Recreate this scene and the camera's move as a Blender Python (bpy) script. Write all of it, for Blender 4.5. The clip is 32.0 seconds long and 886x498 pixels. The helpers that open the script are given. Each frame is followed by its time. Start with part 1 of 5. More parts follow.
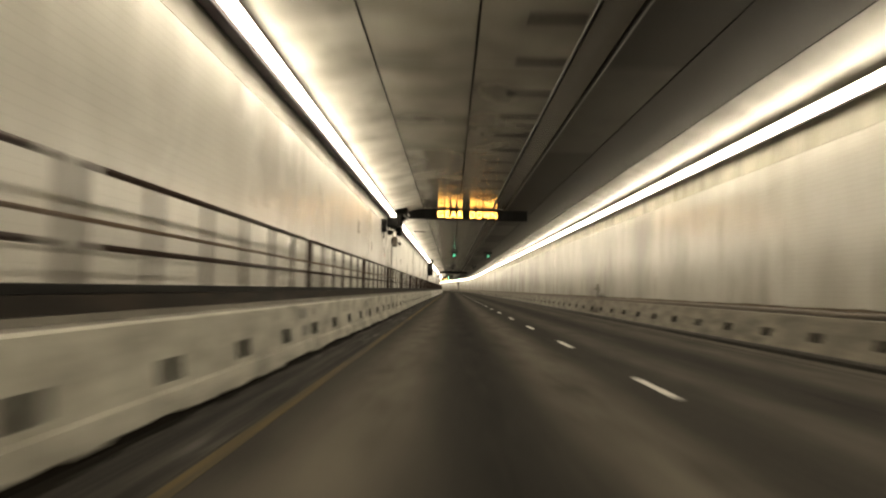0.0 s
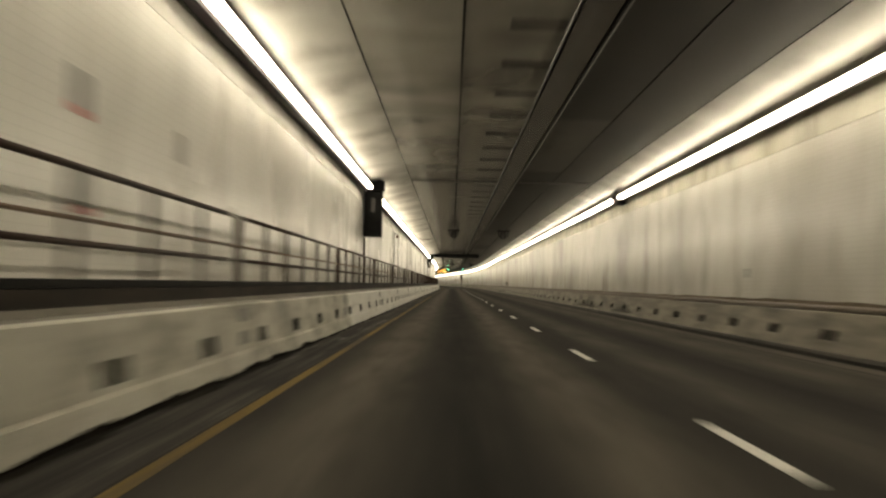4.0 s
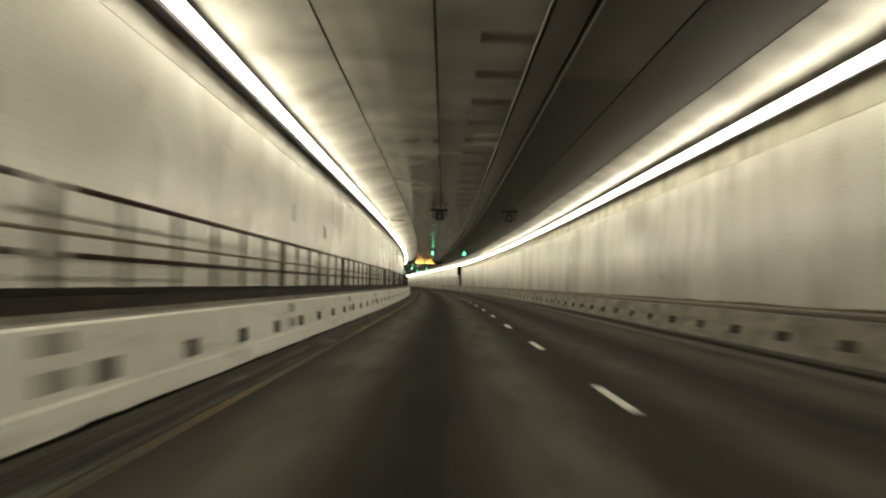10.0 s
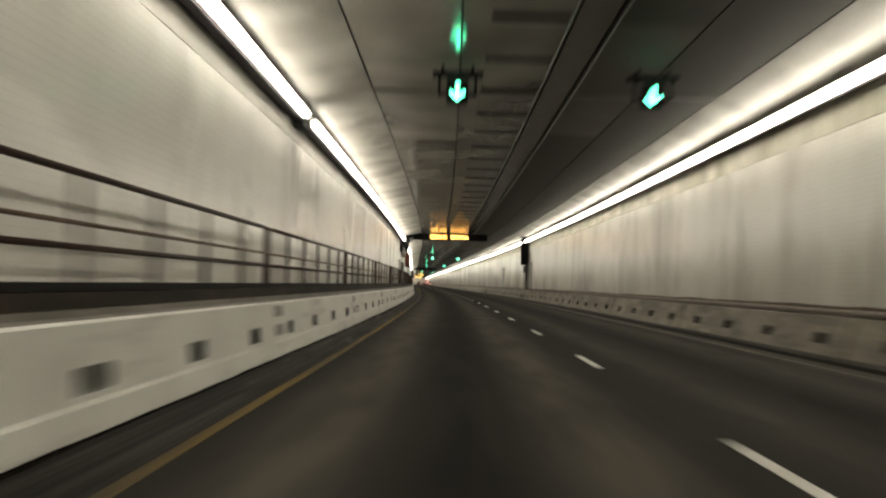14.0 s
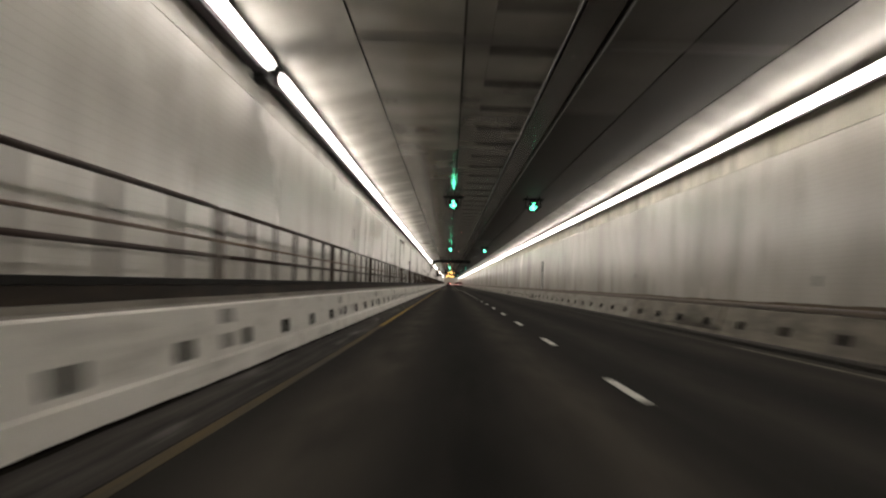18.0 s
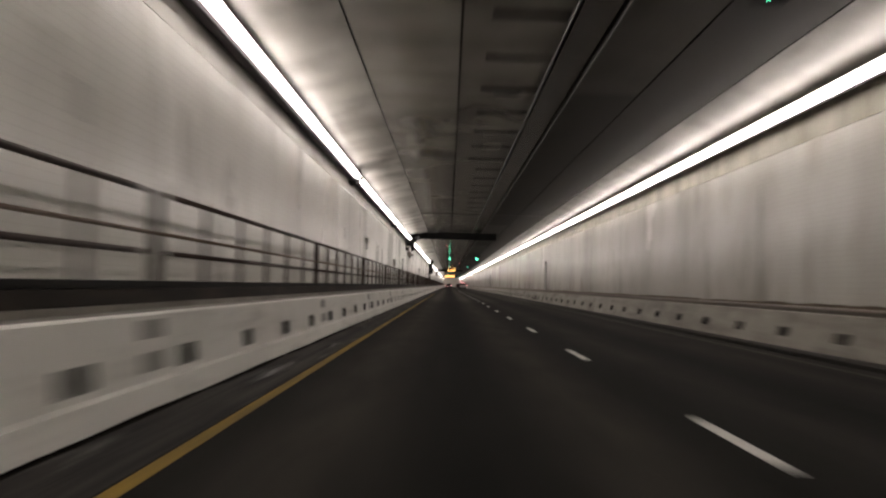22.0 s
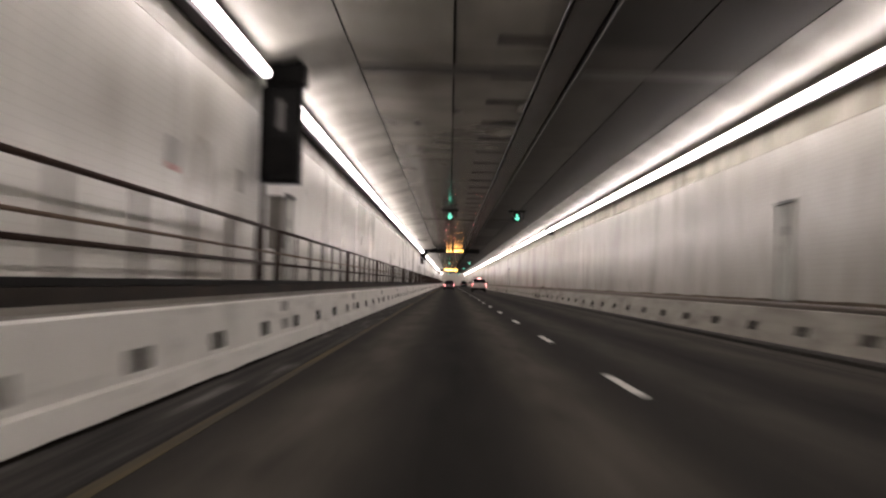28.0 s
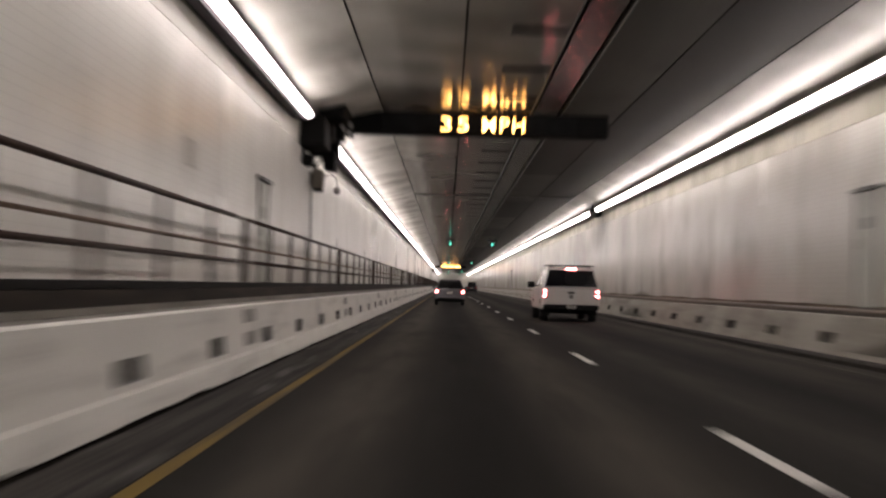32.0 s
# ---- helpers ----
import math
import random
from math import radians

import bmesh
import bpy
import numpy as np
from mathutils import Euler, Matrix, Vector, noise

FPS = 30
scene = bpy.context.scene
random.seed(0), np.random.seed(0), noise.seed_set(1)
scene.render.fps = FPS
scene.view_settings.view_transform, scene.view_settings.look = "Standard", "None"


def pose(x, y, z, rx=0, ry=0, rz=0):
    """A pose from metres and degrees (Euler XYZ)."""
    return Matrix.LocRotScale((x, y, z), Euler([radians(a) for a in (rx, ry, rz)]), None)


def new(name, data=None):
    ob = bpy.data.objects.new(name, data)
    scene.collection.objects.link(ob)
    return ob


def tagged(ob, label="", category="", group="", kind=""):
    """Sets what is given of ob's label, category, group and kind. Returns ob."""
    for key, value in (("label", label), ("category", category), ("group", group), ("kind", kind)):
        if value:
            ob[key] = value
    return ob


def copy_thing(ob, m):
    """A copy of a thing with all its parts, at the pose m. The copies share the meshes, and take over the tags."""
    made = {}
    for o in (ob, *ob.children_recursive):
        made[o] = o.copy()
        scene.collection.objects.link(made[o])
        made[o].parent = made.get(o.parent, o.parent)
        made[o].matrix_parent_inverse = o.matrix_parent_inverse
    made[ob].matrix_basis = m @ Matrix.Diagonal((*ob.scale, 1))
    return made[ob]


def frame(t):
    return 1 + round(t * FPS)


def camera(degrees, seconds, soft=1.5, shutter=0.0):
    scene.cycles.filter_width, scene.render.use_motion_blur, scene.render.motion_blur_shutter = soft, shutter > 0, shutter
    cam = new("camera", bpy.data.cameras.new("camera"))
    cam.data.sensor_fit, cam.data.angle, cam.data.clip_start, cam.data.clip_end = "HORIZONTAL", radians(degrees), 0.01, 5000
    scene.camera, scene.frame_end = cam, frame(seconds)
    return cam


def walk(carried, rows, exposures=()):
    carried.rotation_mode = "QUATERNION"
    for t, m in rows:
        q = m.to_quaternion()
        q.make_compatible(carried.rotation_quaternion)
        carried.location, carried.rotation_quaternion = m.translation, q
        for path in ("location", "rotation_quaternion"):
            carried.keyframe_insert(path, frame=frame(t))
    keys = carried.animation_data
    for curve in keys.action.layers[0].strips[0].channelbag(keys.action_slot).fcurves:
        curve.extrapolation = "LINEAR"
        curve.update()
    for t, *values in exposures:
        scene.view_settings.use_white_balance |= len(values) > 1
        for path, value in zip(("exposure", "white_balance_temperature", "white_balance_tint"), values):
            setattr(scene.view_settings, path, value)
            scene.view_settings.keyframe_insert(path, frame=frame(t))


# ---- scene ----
# ---- the line of the bore, the camera and its drive ----
FOV = 39.0
EYE = 1.18
BEND_FROM, BEND_TO, BEND_TURN = 368.0, 602.0, 3.04  # metres along the lane, degrees to the left


def heading(s):
    return BEND_TURN * min(max((s - BEND_FROM) / (BEND_TO - BEND_FROM), 0), 1)


def lane_line():
    xs, ys, x, y = [], [], 0.0, -100.0
    for i in range(2001):
        xs.append(x), ys.append(y)
        h = radians(heading(i - 100 + 0.5))
        x, y = x - math.sin(h), y + math.cos(h)
    return xs, ys


LINE_X, LINE_Y = lane_line()


def at(s, x=0.0, z=0.0):
    """The point at station s along the lane, x to the right of it, z up."""
    i = min(max(int(math.floor(s)), -100), 1898)
    f, h = s - i, radians(heading(s))
    px = LINE_X[i + 100] * (1 - f) + LINE_X[i + 101] * f
    py = LINE_Y[i + 100] * (1 - f) + LINE_Y[i + 101] * f
    return Vector((px + x * math.cos(h), py + x * math.sin(h), z))


def station(s, x=0.0, z=0.0, turn=0.0):
    return Matrix.Translation(at(s, x, z)) @ pose(0, 0, 0, 0, 0, heading(s) + turn)


cam = camera(FOV, 32.0, soft=2.3, shutter=0.9)
# seconds, metres along the lane, right of it, turn to the left, tilt up, lean
DRIVE = [
    (0.0, -1.05, -0.337, 0.390, 1.812, 1.44), (0.5, 15.03, -0.283, 0.297, 1.746, 1.50), (1.0, 31.10, -0.235, 0.226, 1.665, 1.54),
    (1.5, 47.16, -0.200, 0.252, 1.589, 1.55), (2.0, 63.22, -0.175, 0.322, 1.600, 1.52), (2.5, 79.26, -0.155, 0.372, 1.592, 1.47),
    (3.0, 95.27, -0.135, 0.391, 1.610, 1.41), (3.5, 111.27, -0.114, 0.409, 1.631, 1.35), (4.0, 127.24, -0.088, 0.439, 1.577, 1.32),
    (4.5, 143.16, -0.051, 0.431, 1.472, 1.34), (5.0, 159.03, -0.007, 0.387, 1.438, 1.39), (5.5, 174.86, 0.042, 0.317, 1.449, 1.45),
    (6.0, 190.67, 0.093, 0.232, 1.480, 1.49), (6.5, 206.46, 0.144, 0.142, 1.505, 1.52), (7.0, 222.26, 0.192, 0.057, 1.498, 1.54),
    (7.5, 238.06, 0.234, 0.009, 1.534, 1.54), (8.0, 253.89, 0.266, 0.017, 1.583, 1.52), (8.5, 269.75, 0.286, 0.039, 1.591, 1.46),
    (9.0, 285.64, 0.293, 0.035, 1.601, 1.37), (9.5, 301.53, 0.283, 0.055, 1.625, 1.33), (10.0, 317.43, 0.263, 0.082, 1.608, 1.31),
    (10.5, 333.34, 0.236, 0.130, 1.652, 1.28), (11.0, 349.26, 0.207, 0.253, 1.678, 1.27), (11.5, 365.16, 0.180, 0.370, 1.655, 1.30),
    (12.0, 381.09, 0.153, 0.442, 1.645, 1.35), (12.5, 397.05, 0.124, 0.480, 1.646, 1.40), (13.0, 413.09, 0.092, 0.534, 1.663, 1.45),
    (13.5, 429.15, 0.052, 0.632, 1.634, 1.49), (14.0, 445.23, 0.014, 0.729, 1.580, 1.53), (14.5, 461.29, -0.014, 0.766, 1.582, 1.56),
    (15.0, 477.33, -0.032, 0.757, 1.601, 1.59), (15.5, 493.34, -0.044, 0.721, 1.624, 1.64), (16.0, 509.32, -0.050, 0.678, 1.638, 1.71),
    (16.5, 525.28, -0.052, 0.647, 1.629, 1.79), (17.0, 541.22, -0.051, 0.647, 1.583, 1.84), (17.5, 557.14, -0.050, 0.665, 1.570, 1.83),
    (18.0, 573.02, -0.049, 0.681, 1.571, 1.80), (18.5, 588.89, -0.053, 0.673, 1.552, 1.79), (19.0, 604.73, -0.062, 0.671, 1.639, 1.79),
    (19.5, 620.54, -0.081, 0.684, 1.628, 1.75), (20.0, 636.35, -0.099, 0.665, 1.554, 1.69), (20.5, 652.14, -0.108, 0.577, 1.635, 1.63),
    (21.0, 667.94, -0.110, 0.475, 1.706, 1.57), (21.5, 683.78, -0.108, 0.382, 1.650, 1.51), (22.0, 699.62, -0.102, 0.296, 1.637, 1.45),
    (22.5, 715.47, -0.095, 0.219, 1.649, 1.40), (23.0, 731.34, -0.089, 0.221, 1.606, 1.35), (23.5, 747.21, -0.087, 0.243, 1.604, 1.31),
    (24.0, 763.05, -0.083, 0.276, 1.544, 1.30), (24.5, 778.80, -0.074, 0.360, 1.530, 1.37), (25.0, 794.49, -0.060, 0.575, 1.650, 1.43),
    (25.5, 810.23, -0.042, 0.490, 1.640, 1.46), (26.0, 826.00, -0.021, 0.410, 1.610, 1.48), (26.5, 841.82, -0.002, 0.350, 1.595, 1.47),
    (27.0, 857.68, 0.015, 0.306, 1.574, 1.45), (27.5, 873.60, 0.027, 0.309, 1.578, 1.41), (28.0, 889.57, 0.030, 0.329, 1.533, 1.38),
    (28.5, 905.56, 0.022, 0.411, 1.526, 1.36), (29.0, 921.53, -0.000, 0.575, 1.551, 1.40), (29.5, 937.50, -0.031, 0.708, 1.600, 1.46),
    (30.0, 953.47, -0.067, 0.740, 1.640, 1.53), (30.5, 969.47, -0.103, 0.682, 1.520, 1.59), (31.0, 985.49, -0.138, 0.585, 1.527, 1.62),
    (31.5, 1001.53, -0.166, 0.431, 1.586, 1.55), (32.0, 1017.58, -0.191, 0.251, 1.642, 1.45),
]
# the car rides a little higher over the fresh pavement of one stretch: station, metres
LIFT = [(-100.0, 0.0), (140.0, 0.0), (206.0, 0.03), (252.0, 0.07), (350.0, 0.075), (385.0, 0.05), (450.0, 0.035), (510.0, 0.0), (2000.0, 0.0)]


def lift(s):
    for (a, p), (b, q) in zip(LIFT, LIFT[1:]):
        if s <= b:
            return p + (q - p) * (s - a) / (b - a)
    return 0.0


walk(
    cam,
    [(t, station(s, x, EYE + lift(s)) @ pose(0, 0, 0, 0, 0, turn) @ pose(0, 0, 0, 90 + tilt) @ pose(0, 0, 0, 0, 0, lean)) for t, s, x, turn, tilt, lean in DRIVE],
    exposures=[(0.0, 0.2, 8000, 8), (1.0, -0.03, 8000, 8), (3.0, 0.08, 8000, 5), (4.0, 0.01, 8000, 6), (7.0, 0.08, 7800, 0), (8.0, -0.04, 7900, 0), (9.0, -0.19, 7800, 0), (10.0, 0.01, 7600, 2), (13.0, 0.04, 7150, 6), (14.0, -0.09, 7050, 7), (16.5, -0.14, 6750, 12), (17.0, -0.27, 6700, 12), (18.0, -0.39, 6680, 14), (19.0, -0.45, 6620, 16), (20.0, -0.14, 6600, 18), (21.0, -0.19, 6650, 17), (22.0, -0.49, 6600, 19), (22.5, -0.34, 6600, 19), (23.0, -0.14, 6600, 20), (24.5, -0.09, 6600, 20), (25.0, 0.15, 6600, 18), (28.0, -0.11, 6500, 22), (29.0, -0.04, 6520, 22), (30.0, -0.16, 6520, 22), (31.0, 0.05, 6520, 23), (32.0, -0.17, 6500, 22)],
)

# ---- light: the two rows of lamps along the bore are all there is ----
LAMP_GLOW = 14.0
world = bpy.data.worlds.new("dark_bore")
world.use_nodes = True
world.node_tree.nodes["Background"].inputs[0].default_value = (0.001, 0.001, 0.001, 1)
scene.world = world


# ---- materials ----
def own_place(n, l, tc):
    """Object coordinates shifted by the object's own random number, so that copies differ."""
    info = n.new("ShaderNodeObjectInfo")
    far = n.new("ShaderNodeMath")
    far.operation = "MULTIPLY"
    far.inputs[1].default_value = 90.0
    l.new(info.outputs["Random"], far.inputs[0])
    add = n.new("ShaderNodeVectorMath")
    l.new(tc.outputs["Object"], add.inputs[0])
    l.new(far.outputs[0], add.inputs[1])
    return add.outputs[0]


def surface(name, dark, light, rough=(0.5, 0.7), size=1.0, stretch=(1, 1, 1), grain=30.0, bump=0.1, metal=0.0, uv=False, grain_mix=0.25, shine=0.5):
    """Two-scale noise between a dark and a light tone, with grain and fine relief."""
    m = bpy.data.materials.new(name)
    m.use_nodes = True
    n, l = m.node_tree.nodes, m.node_tree.links
    b = n["Principled BSDF"]
    tc = n.new("ShaderNodeTexCoord")
    mp = n.new("ShaderNodeMapping")
    mp.inputs["Scale"].default_value = stretch
    place = tc.outputs["UV"] if uv else own_place(n, l, tc)
    l.new(place, mp.inputs["Vector"])
    big = n.new("ShaderNodeTexNoise")
    big.inputs["Scale"].default_value, big.inputs["Detail"].default_value = size, 5
    l.new(mp.outputs[0], big.inputs["Vector"])
    fine = n.new("ShaderNodeTexNoise")
    fine.inputs["Scale"].default_value, fine.inputs["Detail"].default_value = grain, 3
    l.new(place, fine.inputs["Vector"])
    ramp = n.new("ShaderNodeMapRange")
    ramp.inputs[1].default_value, ramp.inputs[2].default_value = 0.3, 0.7
    l.new(big.outputs[0], ramp.inputs[0])
    mix = n.new("ShaderNodeMix")
    mix.data_type = "RGBA"
    mix.inputs[6].default_value, mix.inputs[7].default_value = (*dark, 1), (*light, 1)
    l.new(ramp.outputs[0], mix.inputs[0])
    gr = n.new("ShaderNodeMix")
    gr.data_type, gr.blend_type = "RGBA", "OVERLAY"
    gr.inputs[0].default_value = grain_mix
    l.new(mix.outputs[2], gr.inputs[6])
    l.new(fine.outputs[0], gr.inputs[7])
    l.new(gr.outputs[2], b.inputs["Base Color"])
    rr = n.new("ShaderNodeMapRange")
    rr.inputs[3].default_value, rr.inputs[4].default_value = rough
    l.new(big.outputs[0], rr.inputs[0])
    l.new(rr.outputs[0], b.inputs["Roughness"])
    b.inputs["Metallic"].default_value = metal
    b.inputs["Specular IOR Level"].default_value = shine
    if bump:
        bp = n.new("ShaderNodeBump")
        bp.inputs["Strength"].default_value, bp.inputs["Distance"].default_value = bump, 0.01
        l.new(fine.outputs[0], bp.inputs["Height"])
        l.new(bp.outputs[0], b.inputs["Normal"])
    return m


def glow(name, colour, strength):
    m = bpy.data.materials.new(name)
    m.use_nodes = True
    b = m.node_tree.nodes["Principled BSDF"]
    b.inputs["Base Color"].default_value = (0.8, 0.8, 0.8, 1)
    b.inputs["Emission Color"].default_value = (*colour, 1)
    b.inputs["Emission Strength"].default_value = strength
    return m


# barrier tops darkened in colour so they look less brightly lit
top_dim = surface("dimmed_barrier_top", (0.2, 0.187, 0.165), (0.36, 0.34, 0.3), (0.6, 0.8), 0.8, (1, 1, 1), 20, 0.25, shine=0.15)


def overlay(m, colour, amount, stretch, lo, hi, size=1.0, uv=True, detail=6):
    """Lays stains over a surface where a stretched noise runs high."""
    n, l = m.node_tree.nodes, m.node_tree.links
    b = n["Principled BSDF"]
    src = b.inputs["Base Color"].links[0].from_socket
    tc = n.new("ShaderNodeTexCoord")
    mp = n.new("ShaderNodeMapping")
    mp.inputs["Scale"].default_value = stretch
    l.new(tc.outputs["UV"] if uv else own_place(n, l, tc), mp.inputs["Vector"])
    no = n.new("ShaderNodeTexNoise")
    no.inputs["Scale"].default_value, no.inputs["Detail"].default_value, no.inputs["Roughness"].default_value = size, detail, 0.6 if detail > 3 else 0.4
    l.new(mp.outputs[0], no.inputs["Vector"])
    r = n.new("ShaderNodeMapRange")
    r.inputs[1].default_value, r.inputs[2].default_value, r.inputs[4].default_value = lo, hi, amount
    l.new(no.outputs[0], r.inputs[0])
    x = n.new("ShaderNodeMix")
    x.data_type = "RGBA"
    x.inputs[7].default_value = (*colour, 1)
    l.new(r.outputs[0], x.inputs[0])
    l.new(src, x.inputs[6])
    l.new(x.outputs[2], b.inputs["Base Color"])
    return m


def lane_wear(m, bands):
    """Worn bands along the lanes: (middle across the road, half width, tone, amount)."""
    n, l = m.node_tree.nodes, m.node_tree.links
    b = n["Principled BSDF"]
    tc = n.new("ShaderNodeTexCoord")
    wob = n.new("ShaderNodeTexNoise")
    mp = n.new("ShaderNodeMapping")
    mp.inputs["Scale"].default_value = (0.4, 0.05, 1)
    l.new(tc.outputs["UV"], mp.inputs["Vector"])
    l.new(mp.outputs[0], wob.inputs["Vector"])
    sep = n.new("ShaderNodeSeparateXYZ")
    l.new(tc.outputs["UV"], sep.inputs[0])
    for mid, half, tone, amount in bands:
        d = n.new("ShaderNodeMath")
        d.operation = "SUBTRACT"
        l.new(sep.outputs[0], d.inputs[0])
        d.inputs[1].default_value = mid
        ab = n.new("ShaderNodeMath")
        ab.operation = "ABSOLUTE"
        l.new(d.outputs[0], ab.inputs[0])
        r = n.new("ShaderNodeMapRange")
        r.interpolation_type = "SMOOTHSTEP"
        r.inputs[1].default_value, r.inputs[2].default_value = half, 0.0
        r.inputs[3].default_value, r.inputs[4].default_value = 0.0, amount * 1.6
        l.new(ab.outputs[0], r.inputs[0])
        mu = n.new("ShaderNodeMath")
        mu.operation, mu.use_clamp = "MULTIPLY", True
        l.new(r.outputs[0], mu.inputs[0])
        l.new(wob.outputs[0], mu.inputs[1])
        x = n.new("ShaderNodeMix")
        x.data_type = "RGBA"
        x.inputs[7].default_value = (*tone, 1)
        l.new(mu.outputs[0], x.inputs[0])
        l.new(b.inputs["Base Color"].links[0].from_socket, x.inputs[6])
        l.new(x.outputs[2], b.inputs["Base Color"])
    return m


def tile_courses(m, width, height, depth):
    """Thin joints between glazed wall tiles."""
    n, l = m.node_tree.nodes, m.node_tree.links
    b = n["Principled BSDF"]
    tc = n.new("ShaderNodeTexCoord")
    sw = n.new("ShaderNodeSeparateXYZ")
    cb = n.new("ShaderNodeCombineXYZ")
    l.new(tc.outputs["UV"], sw.inputs[0])
    l.new(sw.outputs[1], cb.inputs[0])
    l.new(sw.outputs[0], cb.inputs[1])
    br = n.new("ShaderNodeTexBrick")
    br.offset = 0.0
    br.inputs["Color1"].default_value, br.inputs["Color2"].default_value = (1, 1, 1, 1), (0.985, 0.985, 0.98, 1)
    br.inputs["Mortar"].default_value = (0.45, 0.43, 0.4, 1)
    br.inputs["Scale"].default_value = 1.0
    br.inputs["Mortar Size"].default_value = 0.006
    br.inputs["Brick Width"].default_value, br.inputs["Row Height"].default_value = width, height
    l.new(cb.outputs[0], br.inputs["Vector"])
    x = n.new("ShaderNodeMix")
    x.data_type, x.blend_type = "RGBA", "MULTIPLY"
    x.inputs[0].default_value = depth
    l.new(b.inputs["Base Color"].links[0].from_socket, x.inputs[6])
    l.new(br.outputs[0], x.inputs[7])
    l.new(x.outputs[2], b.inputs["Base Color"])
    return m


asphalt = surface("asphalt", (0.016, 0.0148, 0.013), (0.028, 0.0256, 0.0225), (0.85, 0.97), 0.35, (1.5, 0.12, 1), 60, 0.25, uv=True, shine=0.05)
lane_wear(asphalt, [(-1.05, 0.8, (0.076, 0.068, 0.057), 1.0), (1.2, 0.8, (0.076, 0.068, 0.057), 1.0), (3.05, 0.7, (0.053, 0.048, 0.041), 0.9), (5.2, 0.8, (0.058, 0.052, 0.044), 0.9), (6.2, 0.6, (0.07, 0.063, 0.053), 0.9), (0.1, 0.62, (0.009, 0.0085, 0.008), 1.0), (4.1, 0.5, (0.012, 0.011, 0.01), 1.0)])
gutter_m = overlay(overlay(surface("gutter_concrete", (0.008, 0.0075, 0.0068), (0.06, 0.055, 0.049), (0.8, 0.95), 0.9, (9, 0.06, 1), 30, 0.3, uv=True, shine=0.08), (0.01, 0.0092, 0.0083), 0.85, (5, 0.3, 1), 0.47, 0.66), (0.17, 0.164, 0.155), 0.7, (2.5, 0.22, 1), 0.58, 0.7)
overlay(asphalt, (0.045, 0.041, 0.035), 0.22, (2.2, 0.1, 1), 0.5, 0.7)
overlay(asphalt, (0.012, 0.011, 0.0098), 0.45, (1.3, 0.22, 1), 0.54, 0.72)


def stretch_tone(m, stops):
    """Multiplies the base colour by a brightness factor set along the bore: (station, factor)."""
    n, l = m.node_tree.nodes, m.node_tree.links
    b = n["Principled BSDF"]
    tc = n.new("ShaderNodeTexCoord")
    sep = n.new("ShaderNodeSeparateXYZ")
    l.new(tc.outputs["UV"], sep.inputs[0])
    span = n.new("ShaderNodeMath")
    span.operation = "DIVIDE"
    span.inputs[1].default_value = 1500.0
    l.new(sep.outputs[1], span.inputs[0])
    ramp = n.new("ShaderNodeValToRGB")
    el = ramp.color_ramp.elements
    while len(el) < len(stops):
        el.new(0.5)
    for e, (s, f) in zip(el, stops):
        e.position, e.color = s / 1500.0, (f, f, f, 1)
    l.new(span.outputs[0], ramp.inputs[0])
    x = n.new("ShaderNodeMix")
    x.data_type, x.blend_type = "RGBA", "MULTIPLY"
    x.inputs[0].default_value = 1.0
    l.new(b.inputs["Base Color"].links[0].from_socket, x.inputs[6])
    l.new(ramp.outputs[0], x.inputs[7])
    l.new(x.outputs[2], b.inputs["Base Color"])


stretch_tone(asphalt, [(0.0, 2.0), (60.0, 1.5), (300.0, 1.45), (450.0, 1.3), (580.0, 0.8), (620.0, 0.66), (690.0, 0.62), (715.0, 0.55), (780.0, 0.58), (803.0, 1.25), (930.0, 1.15), (985.0, 0.85), (1050.0, 0.9)])
gutter_grime = surface("road_dirt", (0.004, 0.0034, 0.0027), (0.014, 0.0118, 0.009), (0.85, 0.97), 2.0, (2, 0.5, 1), 40, 0.2, uv=True, shine=0.02)
def yellow_paint(name, tone, wear):
    return overlay(surface(name, tuple(c * 0.7 for c in tone), tone, (0.7, 0.9), 1.5, (3, 0.4, 1), 40, 0.1, uv=True, shine=0.1), (0.04, 0.036, 0.03), wear, (5, 0.15, 1), 0.38, 0.62)


yellow_m = yellow_paint("yellow_paint", (0.34, 0.215, 0.035), 0.6)
yellow_mid = yellow_paint("worn_yellow_paint", (0.2, 0.13, 0.03), 0.85)
yellow_faint = yellow_paint("faded_yellow_paint", (0.105, 0.078, 0.032), 0.95)
white_m = overlay(surface("white_paint", (0.6, 0.59, 0.55), (0.78, 0.77, 0.72), (0.5, 0.7), 1.5, (3, 0.6, 1), 40, 0.1, uv=True), (0.16, 0.15, 0.14), 0.6, (6, 1.2, 1), 0.55, 0.7)
ghost_white = overlay(surface("ghost_white_paint", (0.045, 0.042, 0.036), (0.085, 0.08, 0.068), (0.8, 0.95), 1.5, (3, 0.4, 1), 40, 0.1, uv=True, shine=0.06), (0.04, 0.037, 0.032), 0.95, (4, 0.02, 1), 0.36, 0.56)
worn_white = overlay(surface("worn_white_paint", (0.1, 0.094, 0.075), (0.2, 0.19, 0.15), (0.7, 0.9), 1.5, (3, 0.4, 1), 40, 0.1, uv=True, shine=0.1), (0.03, 0.028, 0.025), 0.95, (4, 0.02, 1), 0.4, 0.6)
barrier_m = overlay(overlay(surface("barrier_concrete", (0.78, 0.77, 0.72), (0.88, 0.87, 0.82), (0.45, 0.65), 0.8, (1, 1, 1), 18, 0.25), (0.24, 0.22, 0.185), 0.4, (0.3, 0.3, 4), 0.54, 0.74, uv=False), (0.15, 0.14, 0.125), 0.35, (6, 0.7, 0.8), 0.58, 0.75, uv=False)
